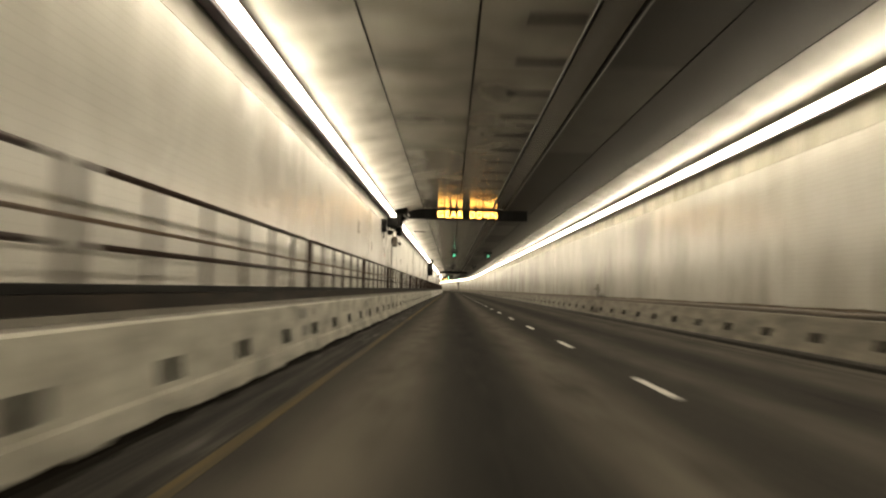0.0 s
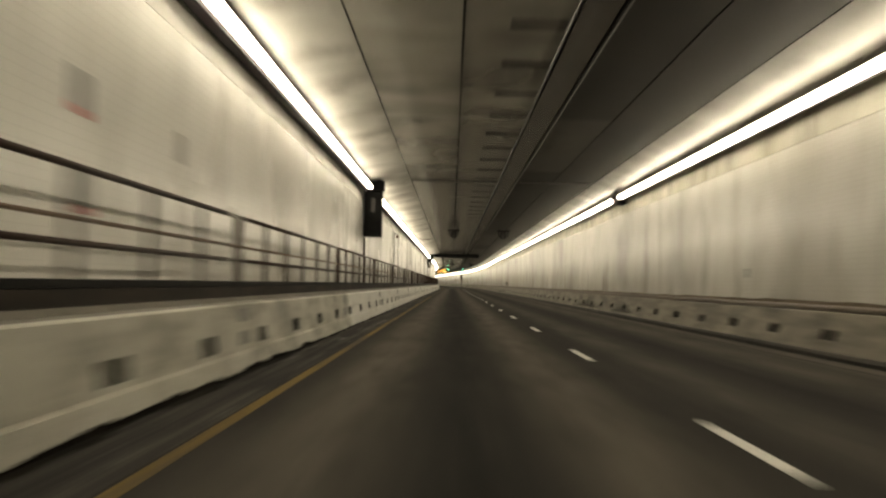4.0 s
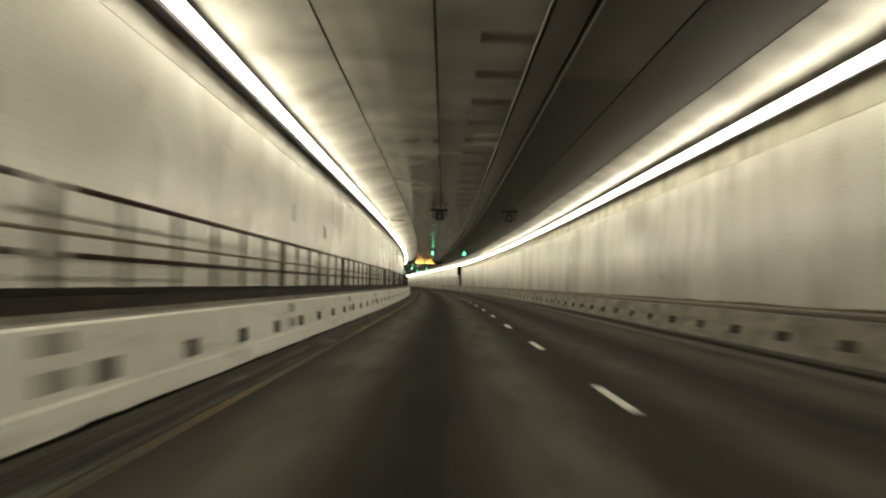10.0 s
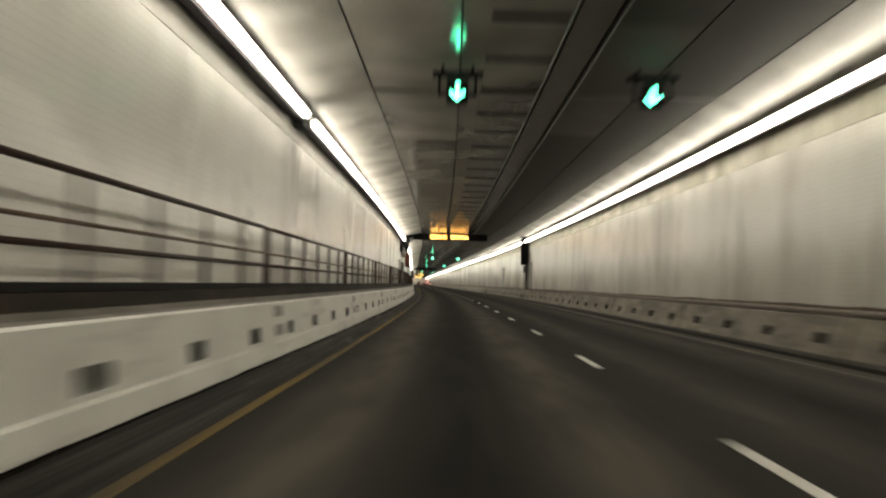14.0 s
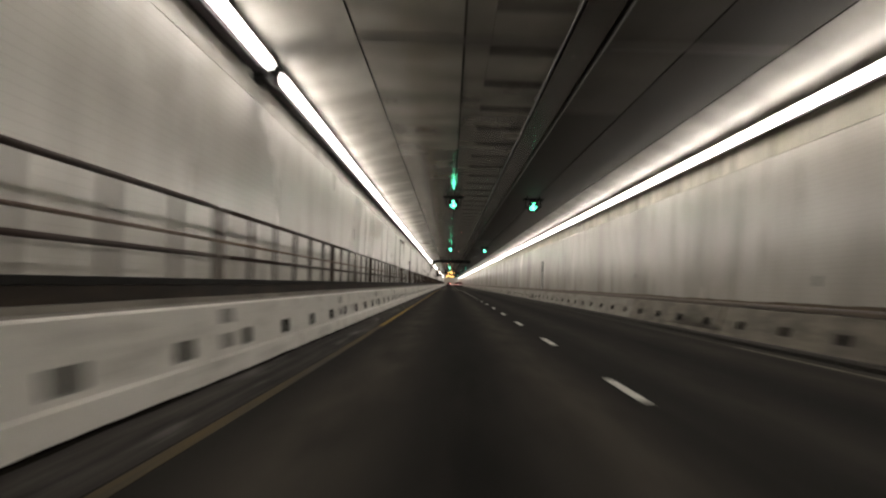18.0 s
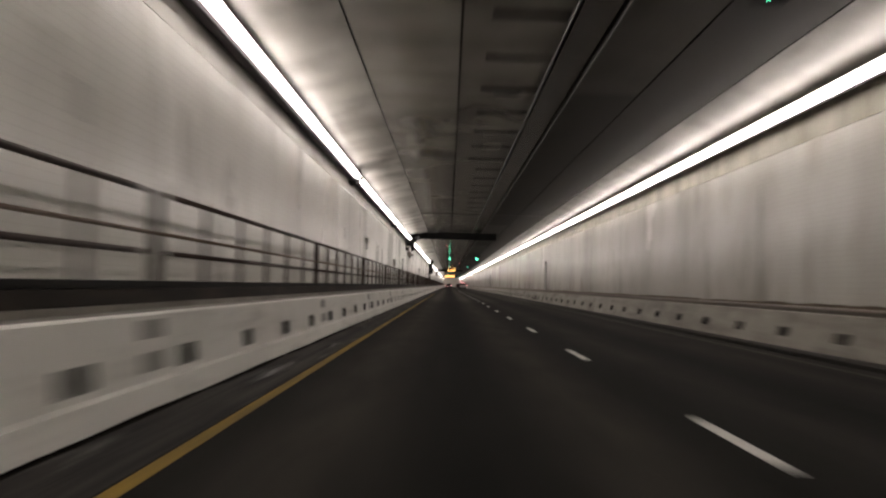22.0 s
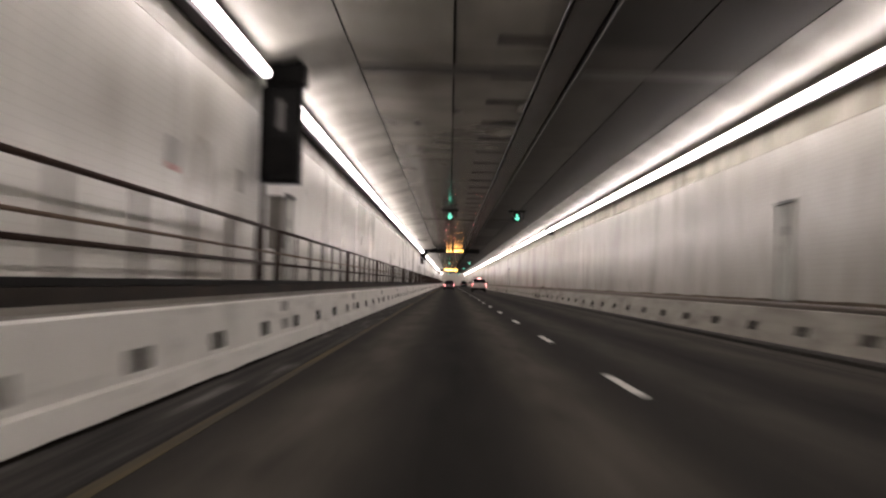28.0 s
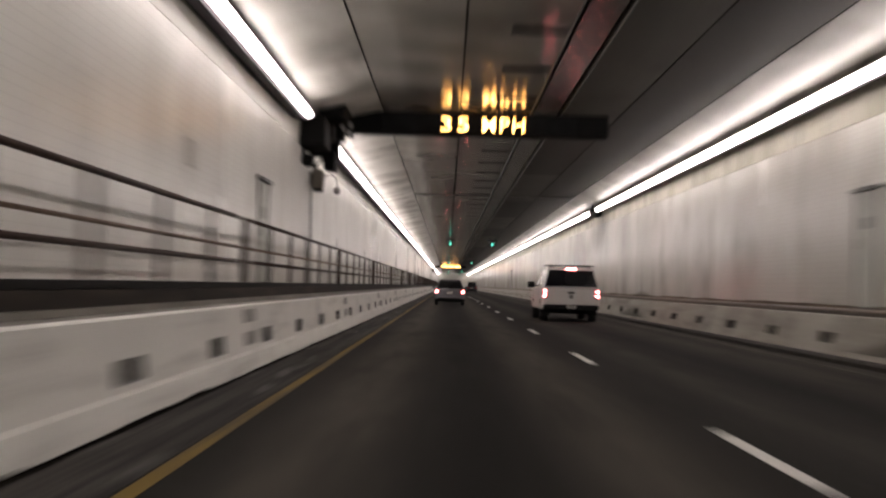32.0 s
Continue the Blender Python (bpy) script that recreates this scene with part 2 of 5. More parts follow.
barrier_dirty = overlay(overlay(surface("dirty_barrier_concrete", (0.3, 0.28, 0.235), (0.42, 0.4, 0.345), (0.5, 0.7), 0.8, (1, 1, 1), 18, 0.25, shine=0.25), (0.12, 0.1, 0.078), 0.6, (0.25, 0.25, 3), 0.44, 0.7, uv=False), (0.08, 0.07, 0.055), 0.5, (6, 0.5, 0.8), 0.54, 0.72, uv=False)
barrier_grimy = overlay(overlay(surface("grimy_barrier_concrete", (0.17, 0.152, 0.118), (0.29, 0.265, 0.21), (0.5, 0.7), 0.8, (1, 1, 1), 18, 0.25, shine=0.25), (0.08, 0.068, 0.052), 0.8, (0.5, 0.5, 4), 0.42, 0.66, uv=False), (0.06, 0.052, 0.042), 0.6, (6, 0.5, 0.8), 0.52, 0.7, uv=False)
barrier_stained = overlay(overlay(surface("stained_barrier_concrete", (0.45, 0.438, 0.372), (0.66, 0.644, 0.563), (0.45, 0.65), 0.8, (1, 1, 1), 18, 0.25), (0.16, 0.145, 0.11), 0.75, (0.6, 0.6, 3), 0.45, 0.68, uv=False), (0.1, 0.09, 0.07), 0.6, (6, 0.5, 0.8), 0.54, 0.72, uv=False)
curb_m = surface("dirty_curb", (0.012, 0.011, 0.0095), (0.045, 0.04, 0.033), (0.6, 0.85), 0.6, (1, 0.25, 1), 30, 0.3, uv=True, shine=0.15)
ledge_m = surface("ledge_stone", (0.06, 0.044, 0.03), (0.15, 0.115, 0.078), (0.5, 0.7), 0.6, (1, 0.2, 1), 30, 0.2, uv=True)


def wall_tile(name, dark, light, stain, rough, gloss):
    """Glazed tile with faint courses and cloudy, streaky dirt."""
    m = surface(name, dark, light, rough, 0.5, (0.25, 0.35, 1), 6, 0.05, uv=True, grain_mix=0.12, shine=gloss)
    tile_courses(m, 0.3, 0.1, 0.14)
    overlay(m, (0.36, 0.33, 0.28), 0.42 * stain, (0.09, 0.16, 1), 0.5, 0.72, detail=2)
    overlay(m, (0.2, 0.18, 0.15), 0.4 * stain, (0.2, 0.12, 1), 0.56, 0.75, detail=3)
    overlay(m, (0.42, 0.39, 0.33), 0.42 * stain, (0.55, 0.7, 1), 0.5, 0.74, detail=3)
    overlay(m, (0.33, 0.3, 0.24), 0.3 * stain, (0.12, 2.6, 1), 0.52, 0.74, detail=4)
    overlay(m, (0.24, 0.205, 0.15), 0.42 * stain, (0.28, 0.75, 1), 0.55, 0.7, detail=4)
    return m


tile_left = wall_tile("wall_tile", (0.74, 0.73, 0.685), (0.84, 0.83, 0.785), 0.75, (0.2, 0.36), 0.14)
tile_right = wall_tile("stained_wall_tile", (0.65, 0.636, 0.582), (0.77, 0.758, 0.703), 1.15, (0.16, 0.32), 0.15)
upper_m = overlay(surface("upper_wall_concrete", (0.55, 0.54, 0.49), (0.68, 0.67, 0.62), (0.4, 0.6), 0.6, (1, 0.5, 1), 12, 0.15, uv=True, shine=0.3), (0.2, 0.175, 0.14), 0.7, (0.8, 0.3, 1), 0.48, 0.7)
upper_dirty = overlay(overlay(surface("streaked_upper_concrete", (0.36, 0.345, 0.28), (0.56, 0.54, 0.46), (0.5, 0.7), 0.6, (1, 0.8, 1), 12, 0.15, uv=True, shine=0.2), (0.13, 0.11, 0.075), 0.8, (0.35, 1.6, 1), 0.46, 0.68), (0.3, 0.29, 0.17), 0.5, (0.6, 0.5, 1), 0.5, 0.7)
panel_m = overlay(surface("ceiling_panel", (0.38, 0.364, 0.326), (0.54, 0.52, 0.466), (0.08, 0.18), 0.4, (1.2, 0.5, 1), 10, 0.0, grain_mix=0.1, uv=True, shine=0.36), (0.12, 0.11, 0.095), 0.5, (0.45, 0.3, 1), 0.45, 0.72, detail=2)
panel_vent = overlay(surface("vent_ceiling_panel", (0.27, 0.256, 0.224), (0.41, 0.39, 0.345), (0.09, 0.18), 0.4, (1.2, 0.5, 1), 10, 0.0, grain_mix=0.1, uv=True, shine=0.36), (0.09, 0.08, 0.066), 0.5, (0.6, 0.3, 1), 0.45, 0.72, detail=3)
# right-hand panels take a darker base colour than the left-hand ones
panel_dark = overlay(surface("dark_ceiling_panel", (0.021, 0.0188, 0.0156), (0.04, 0.036, 0.03), (0.6, 0.75), 0.4, (1.2, 0.5, 1), 10, 0.12, uv=True, shine=0.12), (0.035, 0.03, 0.026), 0.6, (0.8, 0.3, 1), 0.5, 0.72)
cove_m = overlay(surface("cove_panel", (0.52, 0.51, 0.465), (0.74, 0.725, 0.675), (0.42, 0.62), 0.5, (1.2, 0.6, 1), 1.7, 1.0, uv=True), (0.16, 0.15, 0.125), 0.7, (0.7, 0.45, 1), 0.5, 0.7)
# right cove darkened in colour to offset the stronger lamp row beside it
cove_dim = overlay(surface("dimmed_cove_panel", (0.24, 0.232, 0.21), (0.4, 0.39, 0.358), (0.36, 0.54), 0.5, (1.2, 0.6, 1), 1.7, 1.0, uv=True), (0.12, 0.11, 0.09), 0.7, (0.7, 0.45, 1), 0.5, 0.7)
for m, deep in ((cove_m, 0.45), (cove_dim, 0.6), (panel_m, 0.4), (panel_vent, 0.35)):
    overlay(m, (0.15, 0.138, 0.115), deep, (0.22, 0.4, 1), 0.44, 0.62, detail=2)
# near-black insides: the shade of slots and roof void is put into the colour
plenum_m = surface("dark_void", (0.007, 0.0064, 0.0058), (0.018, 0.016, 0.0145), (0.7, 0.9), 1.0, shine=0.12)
steel_brown = surface("brown_painted_steel", (0.03, 0.017, 0.013), (0.055, 0.033, 0.025), (0.5, 0.7), 2.0, (1, 1, 1), 25, 0.15, shine=0.2)
steel_rust = surface("rusty_rail", (0.15, 0.105, 0.075), (0.23, 0.165, 0.12), (0.5, 0.7), 2.0, (1, 1, 1), 25, 0.15, shine=0.2)
steel_band = overlay(surface("walkway_edge_steel", (0.012, 0.0095, 0.008), (0.032, 0.025, 0.02), (0.6, 0.8), 0.7, (1, 0.3, 1), 20, 0.2, uv=True, shine=0.15), (0.085, 0.06, 0.042), 0.75, (3, 0.5, 1), 0.48, 0.72)
walk_m = surface("walkway_concrete", (0.14, 0.13, 0.12), (0.22, 0.21, 0.19), (0.6, 0.8), 0.6, (1, 0.4, 1), 20, 0.2, uv=True)
# near-black: the shade inside the pockets is put into the colour
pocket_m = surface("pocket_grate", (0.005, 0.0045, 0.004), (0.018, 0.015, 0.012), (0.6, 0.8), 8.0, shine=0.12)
plate_m = surface("cover_plate", (0.13, 0.125, 0.11), (0.2, 0.19, 0.17), (0.35, 0.55), 4.0)
patch_m = surface("wall_plate_enamel", (0.32, 0.31, 0.28), (0.42, 0.41, 0.37), (0.35, 0.55), 4.0)
stain_m = surface("drip_stain", (0.2, 0.18, 0.145), (0.38, 0.35, 0.3), (0.3, 0.5), 2.0, (1, 1, 0.3), 12, 0.05, shine=0.3)
foot_grime = surface("brown_wall_grime", (0.07, 0.052, 0.036), (0.2, 0.16, 0.115), (0.6, 0.8), 0.7, (1, 1, 1), 20, 0.2, uv=True, shine=0.15)


def soot_film(name, dark, light, top):
    """Dirt that thins out towards the edges of its patch: UV runs -1..1 along, 0..1 up."""
    m = surface(name, dark, light, (0.7, 0.9), 3.0, (1, 1, 1), 20, 0.1, uv=True, shine=0.1)
    n, l = m.node_tree.nodes, m.node_tree.links
    tc = n.new("ShaderNodeTexCoord")
    sep = n.new("ShaderNodeSeparateXYZ")
    l.new(tc.outputs["UV"], sep.inputs[0])
    side = n.new("ShaderNodeMath")
    side.operation = "POWER"
    ab = n.new("ShaderNodeMath")
    ab.operation = "ABSOLUTE"
    l.new(sep.outputs[0], ab.inputs[0])
    l.new(ab.outputs[0], side.inputs[0])
    side.inputs[1].default_value = 2.0
    up = n.new("ShaderNodeMath")
    up.operation = "ADD"
    l.new(side.outputs[0], up.inputs[0])
    l.new(sep.outputs[1], up.inputs[1])
    no = n.new("ShaderNodeTexNoise")
    no.inputs["Scale"].default_value, no.inputs["Detail"].default_value = 2.5, 5
    l.new(tc.outputs["UV"], no.inputs["Vector"])
    cut = n.new("ShaderNodeMath")
    cut.operation = "SUBTRACT"
    l.new(no.outputs[0], cut.inputs[1])
    l.new(up.outputs[0], cut.inputs[0])
    fade = n.new("ShaderNodeMapRange")
    fade.inputs[1].default_value, fade.inputs[2].default_value = 0.5, -0.75
    fade.inputs[3].default_value, fade.inputs[4].default_value = 0.0, top
    l.new(cut.outputs[0], fade.inputs[0])
    l.new(fade.outputs[0], n["Principled BSDF"].inputs["Alpha"])
    return m


soot_m = soot_film("soot_film", (0.025, 0.021, 0.016), (0.06, 0.051, 0.039), 0.85)
dust_m = soot_film("pale_dust_film", (0.16, 0.157, 0.152), (0.28, 0.275, 0.266), 0.95)
black_m = surface("black_housing", (0.004, 0.004, 0.004), (0.009, 0.0085, 0.008), (0.55, 0.75), 3.0, shine=0.12)
grey_m = surface("grey_enamel", (0.2, 0.2, 0.19), (0.3, 0.3, 0.28), (0.35, 0.5), 3.0)
dark_grey = surface("dark_grey_enamel", (0.05, 0.048, 0.045), (0.09, 0.085, 0.08), (0.35, 0.55), 3.0)
joint_m = surface("joint_steel", (0.055, 0.05, 0.044), (0.1, 0.092, 0.082), (0.5, 0.7), 2.0, shine=0.3)
galv = surface("galvanised_pipe", (0.08, 0.077, 0.07), (0.14, 0.135, 0.122), (0.55, 0.7), 3.0, shine=0.3)
joint_fill = surface("dirty_joint_filler", (0.03, 0.026, 0.021), (0.07, 0.062, 0.05), (0.7, 0.9), 1.0, (1, 0.5, 1), 10, 0.0, uv=True, shine=0.1)
seam_m = surface("panel_seam", (0.11, 0.103, 0.09), (0.16, 0.15, 0.132), (0.4, 0.55), 1.0, (1, 1, 1), 10, 0.0, uv=True)
panel_mid = overlay(surface("mid_ceiling_panel", (0.055, 0.051, 0.044), (0.085, 0.078, 0.067), (0.6, 0.75), 0.4, (1.2, 0.5, 1), 10, 0.12, uv=True, shine=0.12), (0.04, 0.036, 0.03), 0.6, (0.8, 0.3, 1), 0.46, 0.7)
trough_m = overlay(surface("trough_panel", (0.07, 0.064, 0.055), (0.125, 0.114, 0.1), (0.16, 0.26), 0.4, (1.2, 0.5, 1), 10, 0.0, grain_mix=0.1, uv=True, shine=0.5), (0.035, 0.03, 0.026), 0.6, (2.0, 0.3, 1), 0.5, 0.72)
brown_red = surface("faded_brown_red_enamel", (0.09, 0.017, 0.013), (0.15, 0.028, 0.02), (0.5, 0.7), 3.0, shine=0.25)
bright_red = surface("bright_red_enamel", (0.36, 0.03, 0.022), (0.5, 0.045, 0.03), (0.35, 0.5), 3.0)
door_m = surface("door_enamel", (0.5, 0.52, 0.46), (0.6, 0.62, 0.55), (0.3, 0.45), 2.0)
lens_m = surface("pale_lens", (0.75, 0.75, 0.72), (0.85, 0.85, 0.82), (0.2, 0.35), 3.0)
speaker_brown = surface("brown_speaker_case", (0.15, 0.13, 0.108), (0.25, 0.222, 0.185), (0.5, 0.7), 3.0)
dome_m = surface("smoked_dome", (0.09, 0.075, 0.075), (0.14, 0.12, 0.12), (0.3, 0.45), 3.0)
dark_pale = surface("weathered_enamel", (0.16, 0.15, 0.13), (0.26, 0.245, 0.215), (0.45, 0.6), 3.0)
pale_m = surface("pale_enamel", (0.5, 0.48, 0.42), (0.62, 0.6, 0.54), (0.35, 0.5), 3.0)
lamp_housing = surface("lamp_housing", (0.03, 0.02, 0.028), (0.055, 0.038, 0.05), (0.5, 0.7), 3.0, shine=0.2)
lamp_glow = glow("lamp_diffuser", (1.0, 0.95, 0.86), LAMP_GLOW)
# right row raised to 1.3 times to brighten the left wall
lamp_glow_right = glow("stronger_lamp_diffuser", (1.0, 0.95, 0.86), LAMP_GLOW * 1.3)
amber = glow("amber_led", (1.0, 0.47, 0.1), 11.5)
green = glow("green_led", (0.06, 1.0, 0.5), 13.0)
teal_faint = glow("faint_teal_led", (0.02, 0.9, 0.55), 0.8)
teal = glow("teal_led", (0.02, 0.9, 0.55), 2.1)
red_glow = glow("tail_lamp_lit", (1.0, 0.22, 0.2), 26.0)
dim_red = surface("tail_lamp_red", (0.3, 0.01, 0.01), (0.4, 0.02, 0.02), (0.1, 0.2), 3.0)
white_car = surface("white_car_paint", (0.5, 0.49, 0.46), (0.58, 0.57, 0.54), (0.18, 0.28), 1.0, bump=0.0, grain_mix=0.05)
silver_car = surface("silver_car_paint", (0.17, 0.165, 0.18), (0.24, 0.235, 0.25), (0.2, 0.3), 1.0, bump=0.0, metal=0.6, grain_mix=0.05)
dark_car = surface("dark_car_paint", (0.02, 0.02, 0.025), (0.04, 0.04, 0.045), (0.15, 0.25), 1.0, bump=0.0, grain_mix=0.05)
maroon_car = surface("maroon_car_paint", (0.09, 0.015, 0.015), (0.13, 0.02, 0.02), (0.15, 0.25), 1.0, bump=0.0, grain_mix=0.05)
car_glass = surface("dark_car_glass", (0.008, 0.008, 0.01), (0.014, 0.014, 0.016), (0.05, 0.1), 1.0, bump=0.0, grain_mix=0.0)
rubber = surface("tyre_rubber", (0.012, 0.012, 0.012), (0.025, 0.024, 0.023), (0.7, 0.9), 5.0, shine=0.12)
chrome = surface("bright_metal", (0.5, 0.5, 0.5), (0.6, 0.6, 0.6), (0.15, 0.3), 3.0, metal=1.0)
trim_m = surface("black_trim", (0.006, 0.006, 0.006), (0.014, 0.014, 0.014), (0.5, 0.7), 3.0, shine=0.12)


# ---- mesh helpers ----
def shape(bm, matrix=None):
    if matrix:
        bmesh.ops.transform(bm, matrix=matrix, verts=bm.verts)
    return bm


def link(name, bm, material, parent=None, label="", smooth=False):
    me = bpy.data.meshes.new(name)
    bm.to_mesh(me)
    bm.free()
    for mt in material if isinstance(material, (list, tuple)) else [material]:
        me.materials.append(mt)
    if smooth:
        for f in me.polygons:
            f.use_smooth = True
    ob = new(name, me)
    if parent:
        ob.parent = parent
    if label:
        ob["label"] = label
    return ob


def part(name, bm, material, parent, label="", smooth=False):
    return link(name, bm, material, parent, label, smooth)


def thing(name, label, category, group="", m=None):
    ob = new(name)
    ob.empty_display_size = 0.2
    if m is not None:
        ob.matrix_world = m
    return tagged(ob, label, category, group)


def box(x0, x1, y0, y1, z0, z1, bevel=0.0, segments=1, bm=None):
    b = bmesh.new()
    bmesh.ops.create_cube(b, size=1)
    bmesh.ops.scale(b, vec=(x1 - x0, y1 - y0, z1 - z0), verts=b.verts)
    bmesh.ops.translate(b, vec=((x0 + x1) / 2, (y0 + y1) / 2, (z0 + z1) / 2), verts=b.verts)
    if bevel:
        bmesh.ops.bevel(b, geom=b.edges[:], offset=bevel, segments=segments, affect="EDGES", profile=0.6)
    if bm is None:
        return b
    me = bpy.data.meshes.new("tmp")
    b.to_mesh(me)
    b.free()
    bm.from_mesh(me)
    bpy.data.meshes.remove(me)
    return bm


def rod(p, q, r, sides=10, r2=None, bm=None):
    b = bmesh.new() if bm is None else bm
    p, q = Vector(p), Vector(q)
    d = q - p
    m = Matrix.Translation((p + q) / 2) @ d.to_track_quat("Z", "Y").to_matrix().to_4x4()
    bmesh.ops.create_cone(b, cap_ends=True, segments=sides, radius1=r, radius2=r if r2 is None else r2, depth=d.length, matrix=m)
    return b


def prism(outline, lo, hi, axis="x", bevel=0.0, segments=2):
    """An outline extruded along x (points y, z) or y (points x, z)."""
    b = bmesh.new()
    if axis == "x":
        a = [b.verts.new((lo, p, q)) for p, q in outline]
        c = [b.verts.new((hi, p, q)) for p, q in outline]
    else:
        a = [b.verts.new((p, lo, q)) for p, q in outline]
        c = [b.verts.new((p, hi, q)) for p, q in outline]
    b.faces.new(a)
    b.faces.new(c[::-1])
    for i in range(len(a)):
        j = (i + 1) % len(a)
        b.faces.new((a[j], a[i], c[i], c[j]))
    bmesh.ops.recalc_face_normals(b, faces=b.faces[:])
    if bevel:
        bmesh.ops.bevel(b, geom=b.edges[:], offset=bevel, segments=segments, affect="EDGES", profile=0.6)
    return b


def sweep(name, loop, material, s0, s1, step=7.69, closed=True, label=""):
    """A closed outline (x, z) carried along the bore, its UV in metres: across and along."""
    n = len(loop)
    count = max(1, round((s1 - s0) / step))
    verts, faces, uvs = [], [], []
    for k in range(count + 1):
        s = s0 + (s1 - s0) * k / count
        verts += [at(s, x, z) for x, z in loop]
        if k:
            sa = s0 + (s1 - s0) * (k - 1) / count
            for i in range(n if closed else n - 1):
                j = (i + 1) % n
                a, b = (k - 1) * n, k * n
                faces.append((a + i, a + j, b + j, b + i))
                c = 0 if abs(loop[j][0] - loop[i][0]) > abs(loop[j][1] - loop[i][1]) else 1
                u0, u1 = loop[i][c], loop[j][c]
                uvs += [(u0, sa), (u1, sa), (u1, s), (u0, s)]
    if closed:
        for f in (tuple(range(n)), tuple(count * n + i for i in range(n))[::-1]):
            faces.append(f)
            uvs += [(0, 0)] * n
    me = bpy.data.meshes.new(name)
    me.from_pydata(verts, [], faces)
    layer = me.uv_layers.new(name="UVMap")
    layer.data.foreach_set("uv", [c for p in uvs for c in p])
    for mt in material if isinstance(material, (list, tuple)) else [material]:
        me.materials.append(mt)
    bm = bmesh.new()
    bm.from_mesh(me)
    bmesh.ops.recalc_face_normals(bm, faces=bm.faces[:])
    bm.to_mesh(me)
    bm.free()
    ob = new(name, me)
    if label:
        ob["label"] = label
    return ob


def structure(ob, label="", category=""):
    return tagged(ob, label, category, kind="structure")


# ---- the bore: bays of 15.38 m ----
BAY = 15.38
FIRST, LAST = -46, 53
START, END = -68.0, 1466.0
WALL_L, WALL_R, CEILING, TILE_TOP, TILE_TOP_R, WALK, COVE = -3.70, 7.15, 5.55, 4.35, 4.29, 1.12, 5.12
LANE_LINE, YELLOW, EDGE_LINE, RAIL = 2.134, -1.895, 6.06, -3.08


# where bays begin: the joints are not quite evenly spaced along the bore
JOINTS = [(-46, -68.0), (-33, 129.4), (-23, 282.1), (-12, 450.3), (-6, 542.7), (0, 635.3), (6, 727.7), (23, 989.2), (54, 1466.0)]


def joint(k):
    for (k0, s0), (k1, s1) in zip(JOINTS, JOINTS[1:]):
        if k <= k1:
            return s0 + (s1 - s0) * (k - k0) / (k1 - k0)
    return JOINTS[-1][1]


def bays():
    return [(joint(k), joint(k + 1)) for k in range(FIRST, LAST + 1)]


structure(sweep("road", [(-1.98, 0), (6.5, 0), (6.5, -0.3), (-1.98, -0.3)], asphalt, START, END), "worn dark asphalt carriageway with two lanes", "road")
structure(sweep("gutter", [(-2.72, 0.012), (-1.98, 0.003), (-1.98, -0.3), (-2.72, -0.3)], gutter_m, START, END), "grimy concrete gutter strip beside the barrier", "gutter")
for s0, s1, paint, state in ((START, 45.0, yellow_faint, "faded, dirty"), (45.0, 240.0, yellow_mid, "worn"), (240.0, 345.0, yellow_faint, "faded, nearly worn away"), (345.0, 500.0, yellow_mid, "worn"), (500.0, 606.0, yellow_faint, "faded and dirty"), (606.0, 862.0, yellow_m, "bright"), (862.0, 1022.0, yellow_faint, "faded and dirty"), (1022.0, END, yellow_mid, "worn")):
    structure(sweep("edge_line_yellow", [(YELLOW - 0.06, 0.004), (YELLOW + 0.06, 0.004), (YELLOW + 0.06, 0.001), (YELLOW - 0.06, 0.001)], paint, s0, s1), f"{state} yellow edge line painted on asphalt", "road marking")
for s0, s1, paint, state in ((START, 330.0, ghost_white, "nearly worn away"), (330.0, 600.0, worn_white, "dirty, worn"), (600.0, END, ghost_white, "nearly worn away")):
    structure(sweep("edge_line_white", [(EDGE_LINE - 0.06, 0.004), (EDGE_LINE + 0.06, 0.004), (EDGE_LINE + 0.06, 0.001), (EDGE_LINE - 0.06, 0.001)], paint, s0, s1), f"{state} white edge line painted on asphalt", "road marking")
structure(sweep("kerb", [(6.5, -0.3), (6.5, 0.07), (6.55, 0.11), (6.95, 0.12), (6.95, -0.3)], curb_m, START, END), "black dirty kerb at the foot of the barrier", "kerb")
structure(sweep("ledge", [(6.9, 0.825), (6.87, 0.84), (6.87, 0.9), (6.9, 0.925), (7.15, 0.935), (7.15, 0.825)], ledge_m, START, END), "brown stone ledge along the foot of the wall", "ledge")
walkway = structure(sweep("walkway", [(-3.06, 1.115), (-3.04, 1.12), (-3.7, 1.12), (-3.7, 0.95), (-3.06, 0.95)], walk_m, START, END), "raised concrete maintenance walkway along the wall", "walkway")
sweep("edge_plate", [(-3.03, 0.936), (-3.0, 0.936), (-3.0, 1.073), (-3.03, 1.073)], steel_band, START, END, label="rusty brown steel plate").parent = walkway
sweep("edge_flange", [(-3.03, 1.075), (-2.98, 1.08), (-2.975, 1.145), (-3.03, 1.15)], black_m, START, END, label="black steel flange").parent = walkway
structure(sweep("wall_left", [(WALL_L, -0.3), (WALL_L, TILE_TOP), (WALL_L - 0.4, TILE_TOP), (WALL_L - 0.4, -0.3)], tile_left, START, END), "stained pale glazed tile tunnel wall", "wall")
structure(sweep("wall_left_upper", [(WALL_L - 0.004, TILE_TOP + 0.014), (WALL_L - 0.004, 6.0), (WALL_L - 0.4, 6.0), (WALL_L - 0.4, TILE_TOP + 0.014)], upper_m, START, END), "stained concrete wall above the tiles", "wall")
